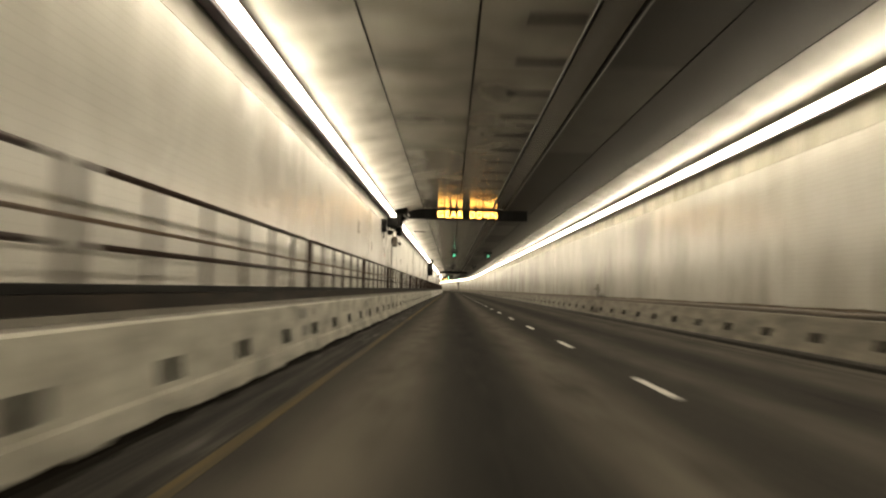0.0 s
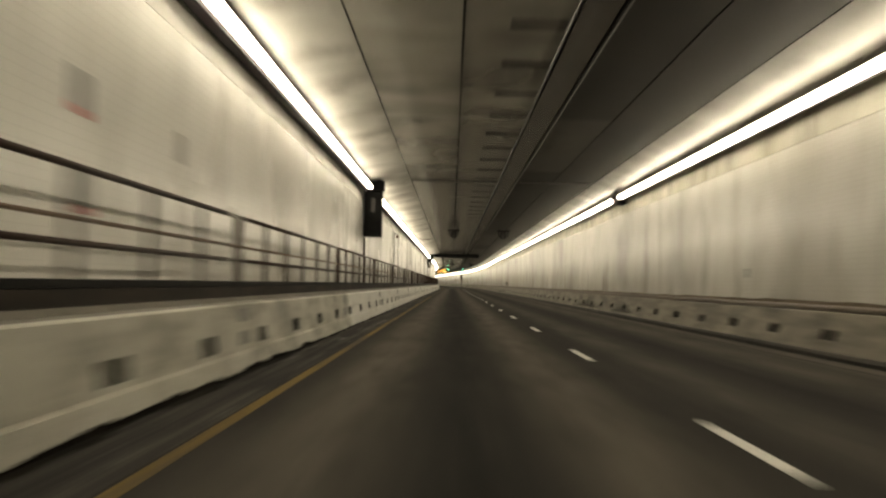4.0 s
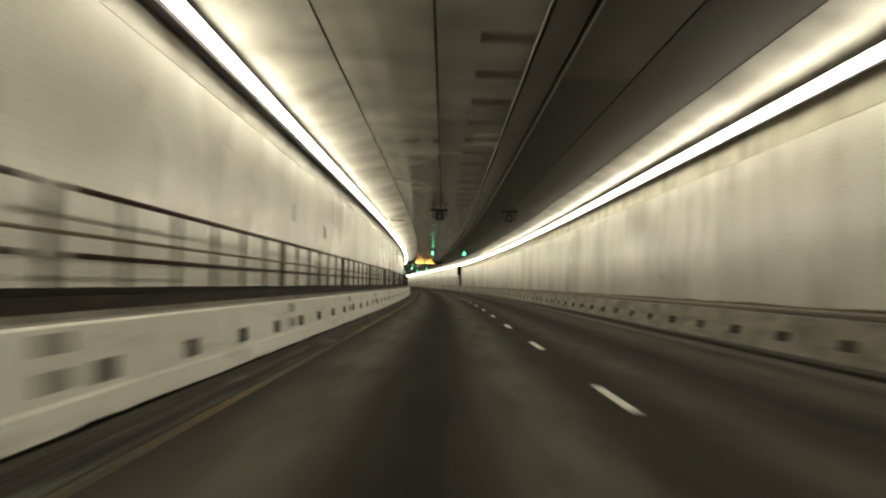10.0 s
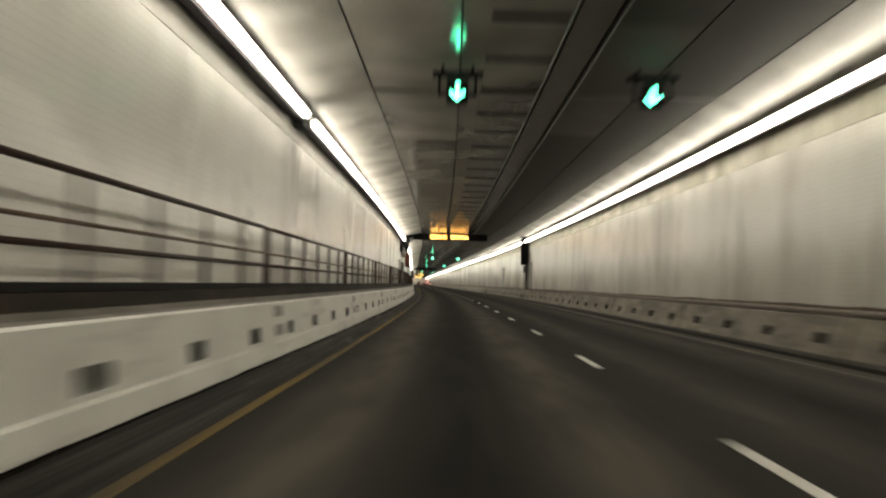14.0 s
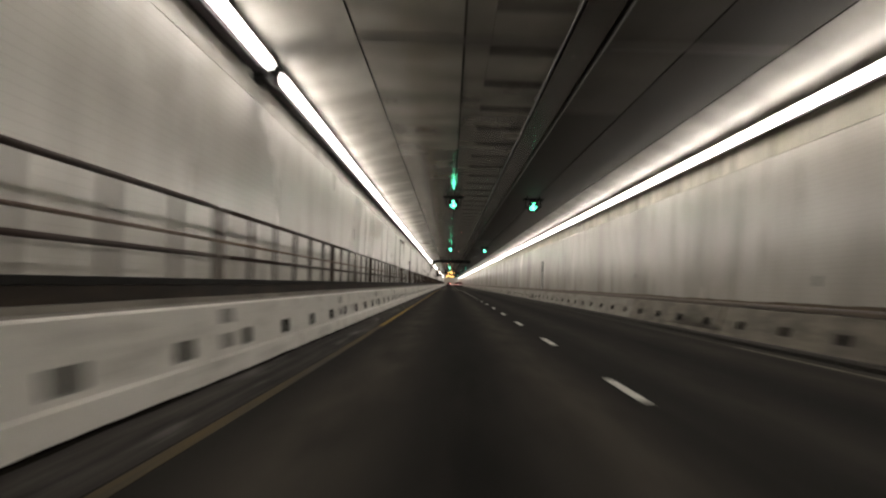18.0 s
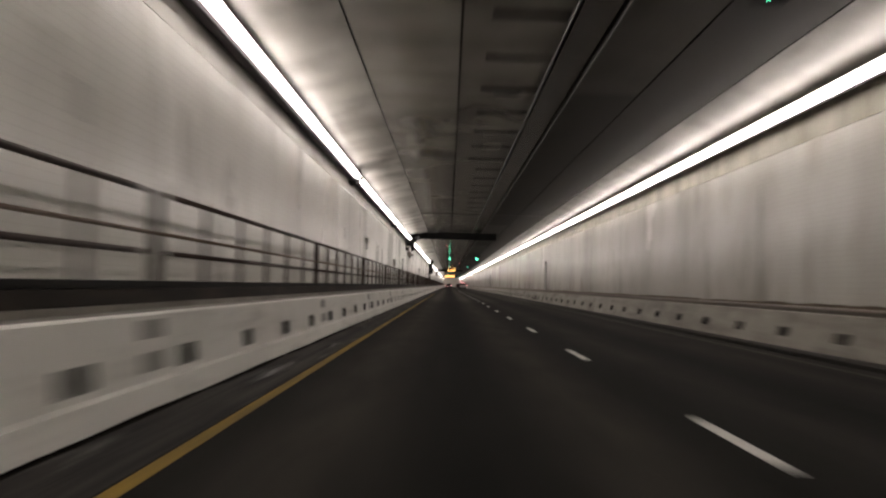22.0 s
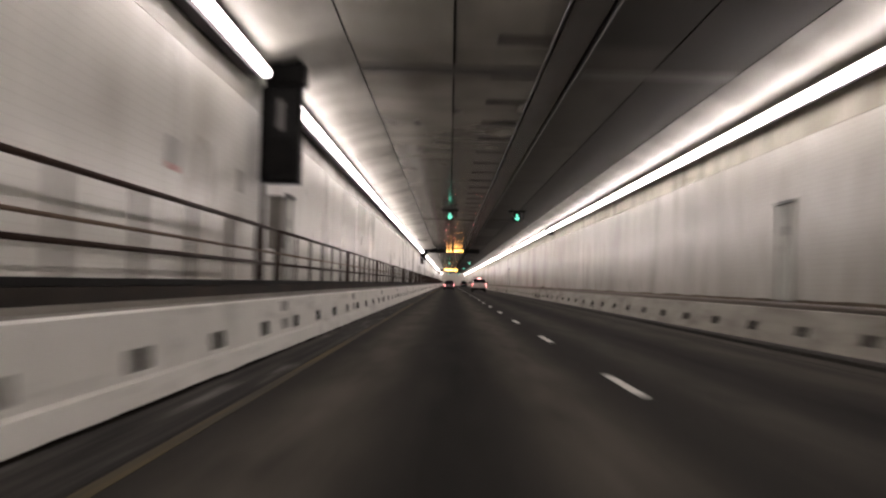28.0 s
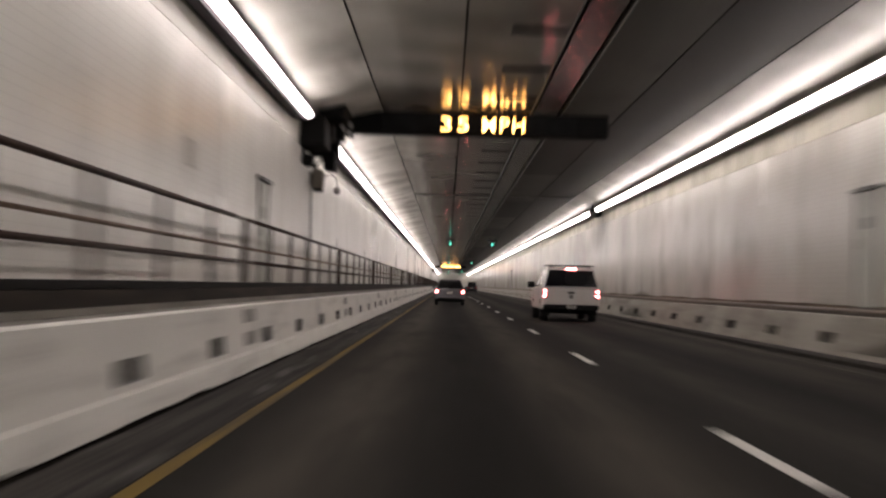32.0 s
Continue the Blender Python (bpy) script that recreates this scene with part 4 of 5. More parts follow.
def lamp_row(s0, s1, x, inward):
    row = thing("strip_lamp", "continuous white fluorescent strip lamp under the ceiling edge", "lamp", "strip lamps along the tunnel")
    w = inward
    tube = [(x + 0.12 * math.cos(a) * w, LAMP_Z + 0.1 * math.sin(a)) for a in [math.pi * (k / 5) * 1.17 - math.pi * 0.67 for k in range(6)]]
    sweep("diffuser", tube + [(x - 0.05 * w, LAMP_Z + 0.1)], lamp_glow if w > 0 else lamp_glow_right, s0 + 0.015, s1 - 0.015, 7.69, label="glowing white diffuser").parent = row
    back = [(x - 0.09 * w, LAMP_Z - 0.145), (x - 0.06 * w, LAMP_Z - 0.06), (x - 0.06 * w, LAMP_Z + 0.11), (x + 0.05 * w, LAMP_Z + 0.115), (x + 0.05 * w, LAMP_Z + 0.13), (x - 0.04 * w, LAMP_Z + 0.17), (x - 0.28 * w, LAMP_Z + 0.17), (x - 0.31 * w, LAMP_Z + 0.1), (x - 0.31 * w, LAMP_Z - 0.115), (x - 0.13 * w, LAMP_Z - 0.15)]
    if w < 0:  # the far row sits in a slimmer trough
        back = [(x + 0.1, LAMP_Z - 0.1), (x + 0.06, LAMP_Z + 0.1), (x - 0.03, LAMP_Z + 0.112), (x - 0.02, LAMP_Z + 0.135), (x + 0.17, LAMP_Z + 0.15), (x + 0.21, LAMP_Z + 0.08), (x + 0.19, LAMP_Z - 0.07)]
    sweep("housing", back, lamp_housing, s0, s1, 7.69, label="dark housing trough").parent = row
    k = s0 + 1.5
    while k < s1 - 0.5:
        part("hanger", shape(box(-0.02, 0.02, -0.03, 0.03, LAMP_Z + 0.15, 5.3), station(k, x - 0.12 * w)), lamp_housing, row)
        k += 7.69
    return row


for x, gaps, inward in ((LAMP_L, GAPS_L, 1), (LAMP_R, GAPS_R, -1)):
    s = START + 0.5
    more = 0.4 if inward > 0 else 0.7
    for g0, g1 in [(a - more, b + more) for a, b in gaps] + [(END - 0.5, END)]:
        n = max(1, round((g0 - s) / 30.0))
        for k in range(n):
            lamp_row(s + (g0 - s) * k / n, s + (g0 - s) * (k + 1) / n, x, inward)
        s = g1


# dark steel end boxes where two lamp rows meet
for s, x in [(473.5, LAMP_L), (595.3, LAMP_L), (744.1, LAMP_L), (776.2, LAMP_L), (179.8, LAMP_R), (306.1, LAMP_R), (550.9, LAMP_R), (715.6, LAMP_R), (976.0, LAMP_R), (1077.9, LAMP_R)]:
    side = -1 if x < 0 else 1
    end_box = thing("lamp_end_box", "small dark steel box closing the ends of two strip lamps", "junction box", "lamp end boxes", station(s, x))
    half = {306.1: 1.0, 550.9: 1.5}.get(s, 0.55)
    part("collar", box(-0.08, 0.08, -half * 0.9, half * 0.9, LAMP_Z - 0.02, LAMP_Z + 0.14, 0.02), black_m, end_box)
    part("back_box", box(min(0.1 * side, 0.38 * side), max(0.1 * side, 0.38 * side), -half, half, LAMP_Z - 0.22, LAMP_Z + 0.2, 0.02), black_m, end_box)
    part("hanger", box(-0.03, 0.03, -0.03, 0.03, LAMP_Z + 0.13, 5.24), black_m, end_box)


# ---- expansion joint covers across the ceiling where the lamp rows break, painting the shade there too ----
# the wide strip at 915.2 also paints the hanging cabinet's shadow
for s, half in ((180.2, 0.25), (306.2, 0.2), (473.4, 0.2), (595.3, 0.2), (715.6, 0.2), (776.2, 0.2), (915.2, 0.45), (976.2, 0.2), (1078.0, 0.2)):
    cover = thing("joint_cover", "dark strip across the ceiling, expansion joint cover and painted lamp-gap shade", "joint cover", "ceiling joint covers", station(s))
    for x0, x1 in ((-1.9, 1.74), (2.66, 5.78)):
        part("strip", box(x0, x1, -half, half, CEILING - 0.03, CEILING - 0.003, 0.006), joint_m, cover)


# ---- message signs across the ceiling ----
def lettering(text, height, width, parent, m, label):
    cu = bpy.data.curves.new("lettering", "FONT")
    cu.body, cu.align_x, cu.align_y, cu.size = text, "CENTER", "CENTER", 1.0
    cu.offset, cu.extrude, cu.space_character = 0.004, 0.006, 1.2
    tmp = new("lettering_curve", cu)
    bpy.context.view_layer.update()
    me = bpy.data.meshes.new_from_object(tmp.evaluated_get(bpy.context.evaluated_depsgraph_get()))
    bpy.data.objects.remove(tmp)
    me.name = "lettering"
    xs = [v.co.x for v in me.vertices]
    ys = [v.co.y for v in me.vertices]
    me.transform(m @ Matrix.Rotation(radians(90), 4, "X") @ Matrix.Diagonal((width / (max(xs) - min(xs)), height / (max(ys) - min(ys)), 1, 1)) @ Matrix.Translation((-(max(xs) + min(xs)) / 2, -(max(ys) + min(ys)) / 2, 0)))
    src = bmesh.new()
    src.from_mesh(me)
    bpy.data.meshes.remove(me)
    todo = set(src.verts)
    while todo:
        island, stack = set(), [next(iter(todo))]
        while stack:
            v = stack.pop()
            if v in todo:
                todo.discard(v)
                island.add(v)
                stack += [e.other_vert(v) for e in v.link_edges]
        b = bmesh.new()
        made = {v: b.verts.new(v.co) for v in sorted(island, key=lambda v: v.index)}
        for f in src.faces:
            if f.verts[0] in made:
                b.faces.new([made[v] for v in f.verts])
        part("letter", b, amber, parent, label)
    src.free()


def message_sign(s, text=(), bars=(), ahead=0.0):
    """text: words with their middle and width across the sign; ahead: how far the gear stands before it."""
    lit = "lit amber letters" if text or bars else "a blank unlit display"
    sign = thing("message_sign", f"long black overhead message sign with {lit}", "message sign", "overhead message signs", station(s + 0.6))
    part("housing", box(-2.8, 3.75, 0.0, 0.42, 4.95, 5.52, 0.02), black_m, sign)
    part("display_panel", box(-1.94, 2.96, -0.03, 0.0, 5.02, 5.46, 0.004), trim_m, sign, "matt black display face")
    for x in (-2.2, -0.6, 1.0, 2.6):
        part("hanger", box(x - 0.04, x + 0.04, 0.14, 0.22, 5.5, CEILING + 0.02), dark_grey, sign)
    if text:
        for word, mid, wide in text:
            lettering(word, 0.35, wide, sign, Matrix.Translation((mid, -0.04, 5.23)), f"lit amber letter of the word {word}")
    for x0, x1 in bars:
        part("letter_bar", box(x0, x1, -0.045, -0.032, 5.07, 5.4), amber, sign, "lit amber message bar")
    fore = Matrix.Translation((0, -ahead, 0))
    # the gear at its wall end: equipment box, lower bracket box, junction box and three flood heads
    part("equipment_box", shape(box(-3.6, -2.85, -0.05, 0.6, 4.72, 5.3, 0.04, 2), fore), black_m, sign)
    part("near_box", shape(box(-3.66, -3.05, -0.75, -0.06, 4.62, 5.24, 0.06, 2), fore), black_m, sign)
    part("ballast_box", shape(box(-3.69, -3.1, -2.2, -0.77, 4.32, 5.0, 0.05, 2), fore), black_m, sign)
    part("top_box", shape(box(-3.3, -2.7, -1.6, -0.32, 5.02, 5.46, 0.05, 2), fore), black_m, sign)
    part("foot_box", shape(box(-3.68, -3.42, -1.7, -1.1, 3.92, 4.16, 0.03), fore), black_m, sign)
    part("foot_strap", shape(box(-3.69, -3.64, -1.5, -1.4, 4.15, 4.34), fore), black_m, sign)
    part("cable_tray", shape(box(-3.1, -2.7, -0.3, 0.3, 5.14, 5.42, 0.03), fore), black_m, sign)
    part("side_box", shape(box(-3.66, -3.3, -0.1, 0.5, 4.3, 4.74, 0.03), fore), black_m, sign)
    part("lower_box", shape(box(-3.34, -2.98, 0.05, 0.55, 4.22, 4.73, 0.03), fore), black_m, sign)
    part("tail_box", shape(box(-3.3, -3.02, -0.5, 0.3, 3.92, 4.4, 0.03), fore), black_m, sign)
    part("lamp_arm", shape(rod((-2.86, 0.1, 5.05), (-2.72, -0.14, 5.0), 0.035, 8), fore), black_m, sign)
    part("bracket", shape(box(-3.7, -2.72, 0.1, 0.34, 4.98, 5.26), fore), black_m, sign)
    part("brace", shape(box(-0.03, 0.03, -0.03, 0.03, 0, 0.7), fore @ Matrix.Translation((-3.6, 0.25, 4.0)) @ pose(0, 0, 0, 0, 40, 0)), black_m, sign)
    for dx, dz in ((-0.12, 0.02), (0.08, 0.06), (0.06, -0.14)):
        x, z = -2.76 + dx, 4.99 + dz
        head = part("flood_head", shape(box(x - 0.085, x + 0.085, -0.16, 0.0, z - 0.085, z + 0.085, 0.02), fore), black_m, sign, "small square flood lamp")
        part("lens", shape(box(-0.055, 0.055, -0.012, 0.0, -0.07, 0.07, 0.01), fore @ Matrix.Translation((x, -0.165, z)) @ pose(0, 0, 0, 20, 18, 0)), lens_m, head, "pale lens")
    return sign


def wall_speaker(s):
    c = thing("loudspeaker", "grey-brown box loudspeaker with a black grille on the tiled wall", "loudspeaker", "wall loudspeakers", station(s, WALL_L))
    part("case", box(0.08, 0.34, -0.2, 0.2, 3.5, 3.98, 0.02), speaker_brown, c)
    part("grille", box(0.1, 0.32, -0.18, 0.18, 3.44, 3.5, 0.008), trim_m, c, "dark lower grille")
    part("bracket", box(0.0, 0.09, -0.06, 0.06, 3.6, 3.92), dark_grey, c)
    part("conduit", rod((0.03, 0.1, 3.62), (0.03, 0.1, WALK), 0.02, 8), grey_m, c)


def dome_camera(s):
    c = thing("dome_camera", "small grey dome camera hanging on a bent thin arm", "camera", "dome cameras", station(s, WALL_L))
    part("wall_plate", box(0.0, 0.03, -0.08, 0.08, 3.98, 4.2), dark_pale, c)
    bend = [(0.02, 4.1), (0.2, 4.16), (0.31, 4.1), (0.36, 3.98), (0.37, 3.8)]
    for (x0, z0), (x1, z1) in zip(bend, bend[1:]):
        part("arm", rod((x0, 0.0, z0), (x1, 0.0, z1), 0.016, 8), dark_grey, c, smooth=True)
    dome = bmesh.new()
    bmesh.ops.create_uvsphere(dome, u_segments=14, v_segments=10, radius=0.1, matrix=Matrix.Translation((0.37, 0, 3.7)))
    part("dome", dome, dome_m, c, "dark grey dome", smooth=True)
    part("dome_cap", rod((0.37, 0, 3.74), (0.37, 0, 3.82), 0.1, 14, 0.04), dark_pale, c, smooth=True)


for s, s1 in ((68.5, 71.1), (311.6, 314.6), (555.6, 558.6), (807.1, 809.5), (1048.8, 1052.2)):
    wall_speaker(s)
    dome_camera(s1)

GEAR = (("GEAR", -0.45, 1.38), ("DOWN", 1.36, 1.42))
message_sign(66.5, GEAR, ahead=1.5)
message_sign(307.6)
message_sign(552.8, GEAR)
message_sign(802.8)
message_sign(1048.4, (("35", -0.11, 0.7), ("MPH", 1.115, 1.06)), ahead=0.5)
message_sign(1293.0, bars=((-1.6, -0.4), (-0.2, 1.1), (1.3, 2.5)))


# ---- lane signals ----
def lane_signal(s, x, lit=True, led=None):
    what = "with a lit green down arrow" if lit else "with its arrow unlit"
    sig = thing("lane_signal", f"dark ceiling-hung lane signal {what}", "lane signal", "lane signals", station(s, x))
    part("body", box(-0.22, 0.22, 0.0, 0.26, 4.79, 5.27, 0.04, 2), black_m, sig)
    part("visor", prism([(-0.2, 5.28), (0.02, 5.28), (0.02, 5.31), (-0.2, 5.3)], -0.22, 0.22), black_m, sig)
    for sx in (-1, 1):
        part("side_bracket", shape(box(-0.025, 0.025, 0.08, 0.16, 4.95, 5.4), Matrix.Translation((sx * 0.36, 0, 0))), black_m, sig)
        part("bracket_foot", box(min(sx * 0.21, sx * 0.39), max(sx * 0.21, sx * 0.39), 0.09, 0.15, 4.95, 5.0), black_m, sig)
    part("cross_arm", box(-0.5, 0.5, 0.04, 0.24, 5.32, 5.44, 0.02), black_m, sig)
    for hx in (-0.3, 0.3):
        part("hanger", box(hx - 0.03, hx + 0.03, 0.09, 0.15, 5.42, CEILING + 0.02), black_m, sig)
    outline = [(-0.038, 5.2), (0.038, 5.2), (0.038, 4.96), (0.13, 5.03), (0.16, 4.99), (0.0, 4.84), (-0.16, 4.99), (-0.13, 5.03), (-0.038, 4.96)]
    part("arrow", prism(outline, -0.018, -0.004, "y"), (led or green) if lit else dark_grey, sig, "glowing green arrow" if lit else "dark unlit arrow")
    return sig


for s, lit in ((141.5, True), (225.0, False), (387.0, False), (469.9, True), (633.6, True), (714.9, True), (880.0, True), (961.7, True), (1133.0, True), (1231.0, True), (1375.0, True), (1457.0, True)):
    for x in (-0.03, 3.84):
        lane_signal(s, x, lit, teal_faint if s < 200 and x > 0 else green if 400 < s < 900 else teal)


# ---- wall doors, cabinets and boxes ----
def wall_door(s, side):
    x, lo = (WALL_R, 0.935) if side > 0 else (WALL_L, WALK)
    d = thing("wall_door", "pale steel service door under a dark lintel in the tiled wall", "door", "service doors", station(s, x) @ pose(0, 0, 0, 0, 0, 0 if side > 0 else 180))
    part("leaf", box(-0.02, 0.05, -0.52, 0.52, lo + 0.04, 3.0, 0.008), door_m, d)
    for y in (-0.58, 0.52):
        part("jamb", box(-0.05, 0.03, y, y + 0.06, lo, 3.04, 0.006), grey_m, d, "dull grey steel jamb")
    part("lintel", box(-0.09, 0.03, -0.66, 0.66, 3.02, 3.09, 0.006), dark_grey, d, "dark projecting lintel")
    part("threshold", box(-0.06, 0.03, -0.55, 0.55, lo, lo + 0.035), dark_grey, d)
    part("handle", rod((-0.06, 0.38, 2.0), (-0.06, 0.38, 2.18), 0.015, 8), dark_grey, d)
    part("sign_plate", box(-0.03, -0.02, -0.2, 0.2, 2.35, 2.55), grey_m, d, "small grey notice plate")
    return d


for s in (547.6, 582.3, 670.4, 793.3, 916.1, 1039.5, 1162.0, 1285.0):
    wall_door(s, 1)
for s in (549.0, 795.7, 918.2, 1041.0, 1164.0):
    wall_door(s, -1)


def hanging_cabinet(s, x, side):
    c = thing("hanging_cabinet", "tall black hanging equipment cabinet on a wall post", "cabinet", "hanging cabinets", station(s, x))
    half = 0.37 if side < 0 else 0.3
    part("case", box(-half, half, 0.0, 0.6, 2.97, 4.8, 0.03, 2), black_m, c)
    part("door", box(-0.2, half - 0.03, -0.035, 0.0, 3.03, 4.74, 0.012), trim_m, c)
    if side < 0:
        part("window", box(-0.06, 0.1, -0.045, -0.036, 3.95, 4.5, 0.006), dark_grey, c, "pale inspection window")
    part("door_lip", box(-0.18, half - 0.05, -0.05, -0.036, 3.1, 3.8, 0.01), black_m, c)
    part("top_bracket", box(-0.3, half + 0.08, -0.12, 0.62, 4.79, 5.22, 0.06, 2), black_m, c)
    part("hanger", box(-0.26, 0.3, 0.1, 0.45, 5.2, 5.34, 0.03), black_m, c)
    for dx, dz in ((0.3, 5.08), (0.12, 5.2), (-0.12, 5.2)):
        part("cable_gland", rod((dx, 0.1, dz), (dx + 0.12 * (1 if dx > 0 else -1), 0.3, dz + 0.1), 0.04, 8), black_m, c)
    part("wall_arm", box(min(0, -side * 0.0), 0.3, 0.25, 0.35, 3.3, 3.4) if side > 0 else box(-0.4, 0.0, 0.25, 0.35, 3.3, 3.4), black_m, c)
    foot = 0.935 if side > 0 else WALK
    part("post", box(0.12, 0.3, 0.22, 0.34, foot, 3.03) if side > 0 else box(-0.36, -0.28, 0.22, 0.34, foot, 3.03), black_m if side > 0 else steel_brown, c)
    return c


hanging_cabinet(176.9, -3.3, -1)
hanging_cabinet(912.8, -3.2, -1)
hanging_cabinet(550.4, 6.83, 1)


def small_cabinet(s, x, z0, z1, width, depth, mat_, label, post_to=None):
    c = thing("junction_cabinet", label, "cabinet", "", station(s, x))
    part("case", box(-depth / 2, depth / 2, -width / 2, width / 2, z0, z1, 0.015), mat_, c)
    part("door", box(-depth / 2 + 0.02, depth / 2 - 0.02, -width / 2 - 0.015, -width / 2, z0 + 0.03, z1 - 0.03, 0.004), mat_, c)
    part("rain_lip", box(-depth / 2 - 0.01, depth / 2 + 0.01, -width / 2 - 0.04, width / 2, z1, z1 + 0.02), dark_grey, c)
    part("conduit", rod((0, 0, z0), (0, 0, post_to if post_to is not None else z0 - 0.4), 0.03, 8), dark_grey, c)
    return c


small_cabinet(913.4, -3.3, 1.75, 2.72, 0.5, 0.27, dark_pale, "pale junction cabinet below a hanging cabinet", WALK)
for s in (58.5, 306.6, 550.0):
    small_cabinet(s, -3.58, 3.8, 4.4, 0.5, 0.24, black_m, "black equipment box fixed high on the tiled wall", 3.5)
small_cabinet(555.1, -3.56, 2.1, 2.95, 0.5, 0.28, dark_pale, "grey electrical box with conduit on the tiled wall", WALK)
small_cabinet(557.4, -3.6, 2.7, 3.05, 0.5, 0.2, pale_m, "pale electrical box on the tiled wall", WALK)
small_cabinet(550.1, 6.8, 2.3, 2.85, 0.3, 0.22, dark_grey, "pale junction box under a hanging cabinet", 0.936)
small_cabinet(780.0, -3.62, 2.3, 2.72, 0.4, 0.16, dark_pale, "small weathered grey box on the tiled wall", 2.0)
small_cabinet(68.0, -3.6, 1.75, 2.2, 0.4, 0.2, pale_m, "pale box on the wall behind the railing", WALK)
small_cabinet(313.0, -3.6, 1.8, 2.5, 0.5, 0.2, pale_m, "pale box on the wall behind the railing", WALK)


def red_cabinet(s):
    c = thing("alarm_cabinet", "brown-red alarm cabinet with grey side box on a post", "cabinet", "", station(s, -3.3))
    part("case", box(-0.24, 0.06, -0.3, 0.3, 2.86, 4.42, 0.02), brown_red, c)
    part("door", box(-0.2, 0.03, -0.33, -0.3, 3.3, 4.3, 0.01), brown_red, c)
    part("side_box", box(0.06, 0.2, -0.2, 0.25, 3.2, 4.2, 0.02), dark_grey, c, "grey side box")
    part("wall_box", box(-0.39, -0.24, -0.2, 0.3, 2.9, 4.3, 0.02), brown_red, c)
    part("conduit", rod((-0.1, 0, 4.42), (-0.32, 0.1, 4.7), 0.04, 10), pale_m, c, "pale conduit", smooth=True)
    part("lower_box", box(-0.1, 0.16, -0.36, 0.2, 2.84, 3.15, 0.01), trim_m, c)
    part("post", box(-0.1, 0.0, -0.05, 0.05, WALK, 2.87), steel_brown, c)
    part("thin_post", box(0.08, 0.12, -0.03, 0.03, 1.9, 2.85), dark_grey, c)
    part("post_clip", box(-0.02, 0.12, -0.02, 0.02, 1.9, 1.95), dark_grey, c)
    return c


red_cabinet(578.6)


def wall_notice(s, z, red=True):
    n = thing("wall_notice", "small pale notice with a red lower stripe on tile" if red else "small faded grey notice on the tiled wall", "sign", "", station(s, WALL_L))
    part("plate", box(0.003, 0.015, -0.25, 0.25, z, z + 0.35), grey_m if red else patch_m, n)
    part("stripe", box(0.0045, 0.022, -0.25, 0.25, z - 0.09, z - 0.01), bright_red if red else stain_m, n, "red stripe" if red else "faded pinkish stripe")
    return n


for s, z, red in ((61.7, 2.82, True), (61.8, 1.86, True), (139.2, 2.8, True), (139.4, 1.86, True), (906.2, 2.68, True), (44.0, 3.2, False), (261.0, 3.1, False), (350.0, 2.9, False)):
    wall_notice(s, z, red)


def wall_patch(s, z, w, h, x, side):
    n = thing("access_plate", "flat grey access plate screwed to the wall", "plate", "access plates", station(s, x))
    part("cover", box(0.002, 0.014, -w, w, z, z + h) if side < 0 else box(-0.014, -0.002, -w, w, z, z + h), plate_m if side > 0 else patch_m, n)
    for y in (-w + 0.03, w - 0.03):
        for q in (z + 0.03, z + h - 0.03):
            part("screw", rod((0.012 if side < 0 else -0.02, y, q), (0.02 if side < 0 else -0.012, y, q), 0.01, 6), dark_grey, n)
    return n


for s, z in ((440.2, 1.35), (597.8, 1.35), (622.0, 1.6), (865.0, 1.5), (357.0, 1.5), (158.0, 1.5)):
    wall_patch(s, z, 0.15, 0.22, WALL_R, 1)
for first, count in ((51.5, 14), (619.5, 6), (819.4, 8)):
    for k in range(count):
        wall_patch(first + 30.72 * k, 2.68, 0.24, 0.38, WALL_L, -1)


def wall_horn(s):
    c = thing("wall_horn", "small brown horn on a curved bracket high on tile", "horn", "wall horns", station(s, WALL_L))
    part("base", box(0.0, 0.05, -0.1, 0.1, 3.9, 4.25, 0.01), dark_pale, c)
    part("arm", rod((0.04, 0.0, 4.12), (0.2, -0.1, 4.16), 0.02, 8), dark_grey, c)
    part("horn", rod((0.16, 0.02, 4.02), (0.22, -0.26, 3.98), 0.05, 12, 0.1), steel_rust, c, "brown flared horn", smooth=True)
    part("conduit", rod((0.02, 0.0, 3.92), (0.02, 0.0, 2.0), 0.018, 6), grey_m, c)


for s in (204.0, 433.3, 662.5, 892.0):
    wall_horn(s)


def call_post(s):
    c = thing("call_post", "dark thin post with a small box above the railing", "post", "call posts", station(s, RAIL))
    part("post", box(-0.02, 0.02, -0.02, 0.02, WALK, 2.7), steel_brown, c)
    part("box", box(-0.05, 0.07, -0.08, 0.05, 2.56, 2.74, 0.01), dark_grey, c)


for s in (665.7, 824.9):
    call_post(s)
small_cabinet(752.9, -3.63, 2.84, 3.06, 0.24, 0.12, grey_m, "small grey box on the tiled wall", 2.6)


def hydrant(s):
    h = thing("standpipe", "weathered grey fire standpipe with valve on the ledge", "standpipe", "standpipes", station(s, 7.0))
    part("pipe", rod((0, 0, 0.935), (0, 0, 1.5), 0.05, 12), dark_pale, h, smooth=True)
    part("cap", rod((0, 0, 1.5), (0, 0, 1.58), 0.065, 12, 0.045), dark_pale, h, smooth=True)
    part("outlet", rod((0, 0, 1.35), (-0.16, -0.05, 1.35), 0.045, 10), dark_pale, h)
    part("valve_box", box(-0.02, 0.14, 0.25, 0.45, 1.2, 1.42, 0.01), dark_pale, h)
    return h


for s in (61.5, 289.0):
    hydrant(s)

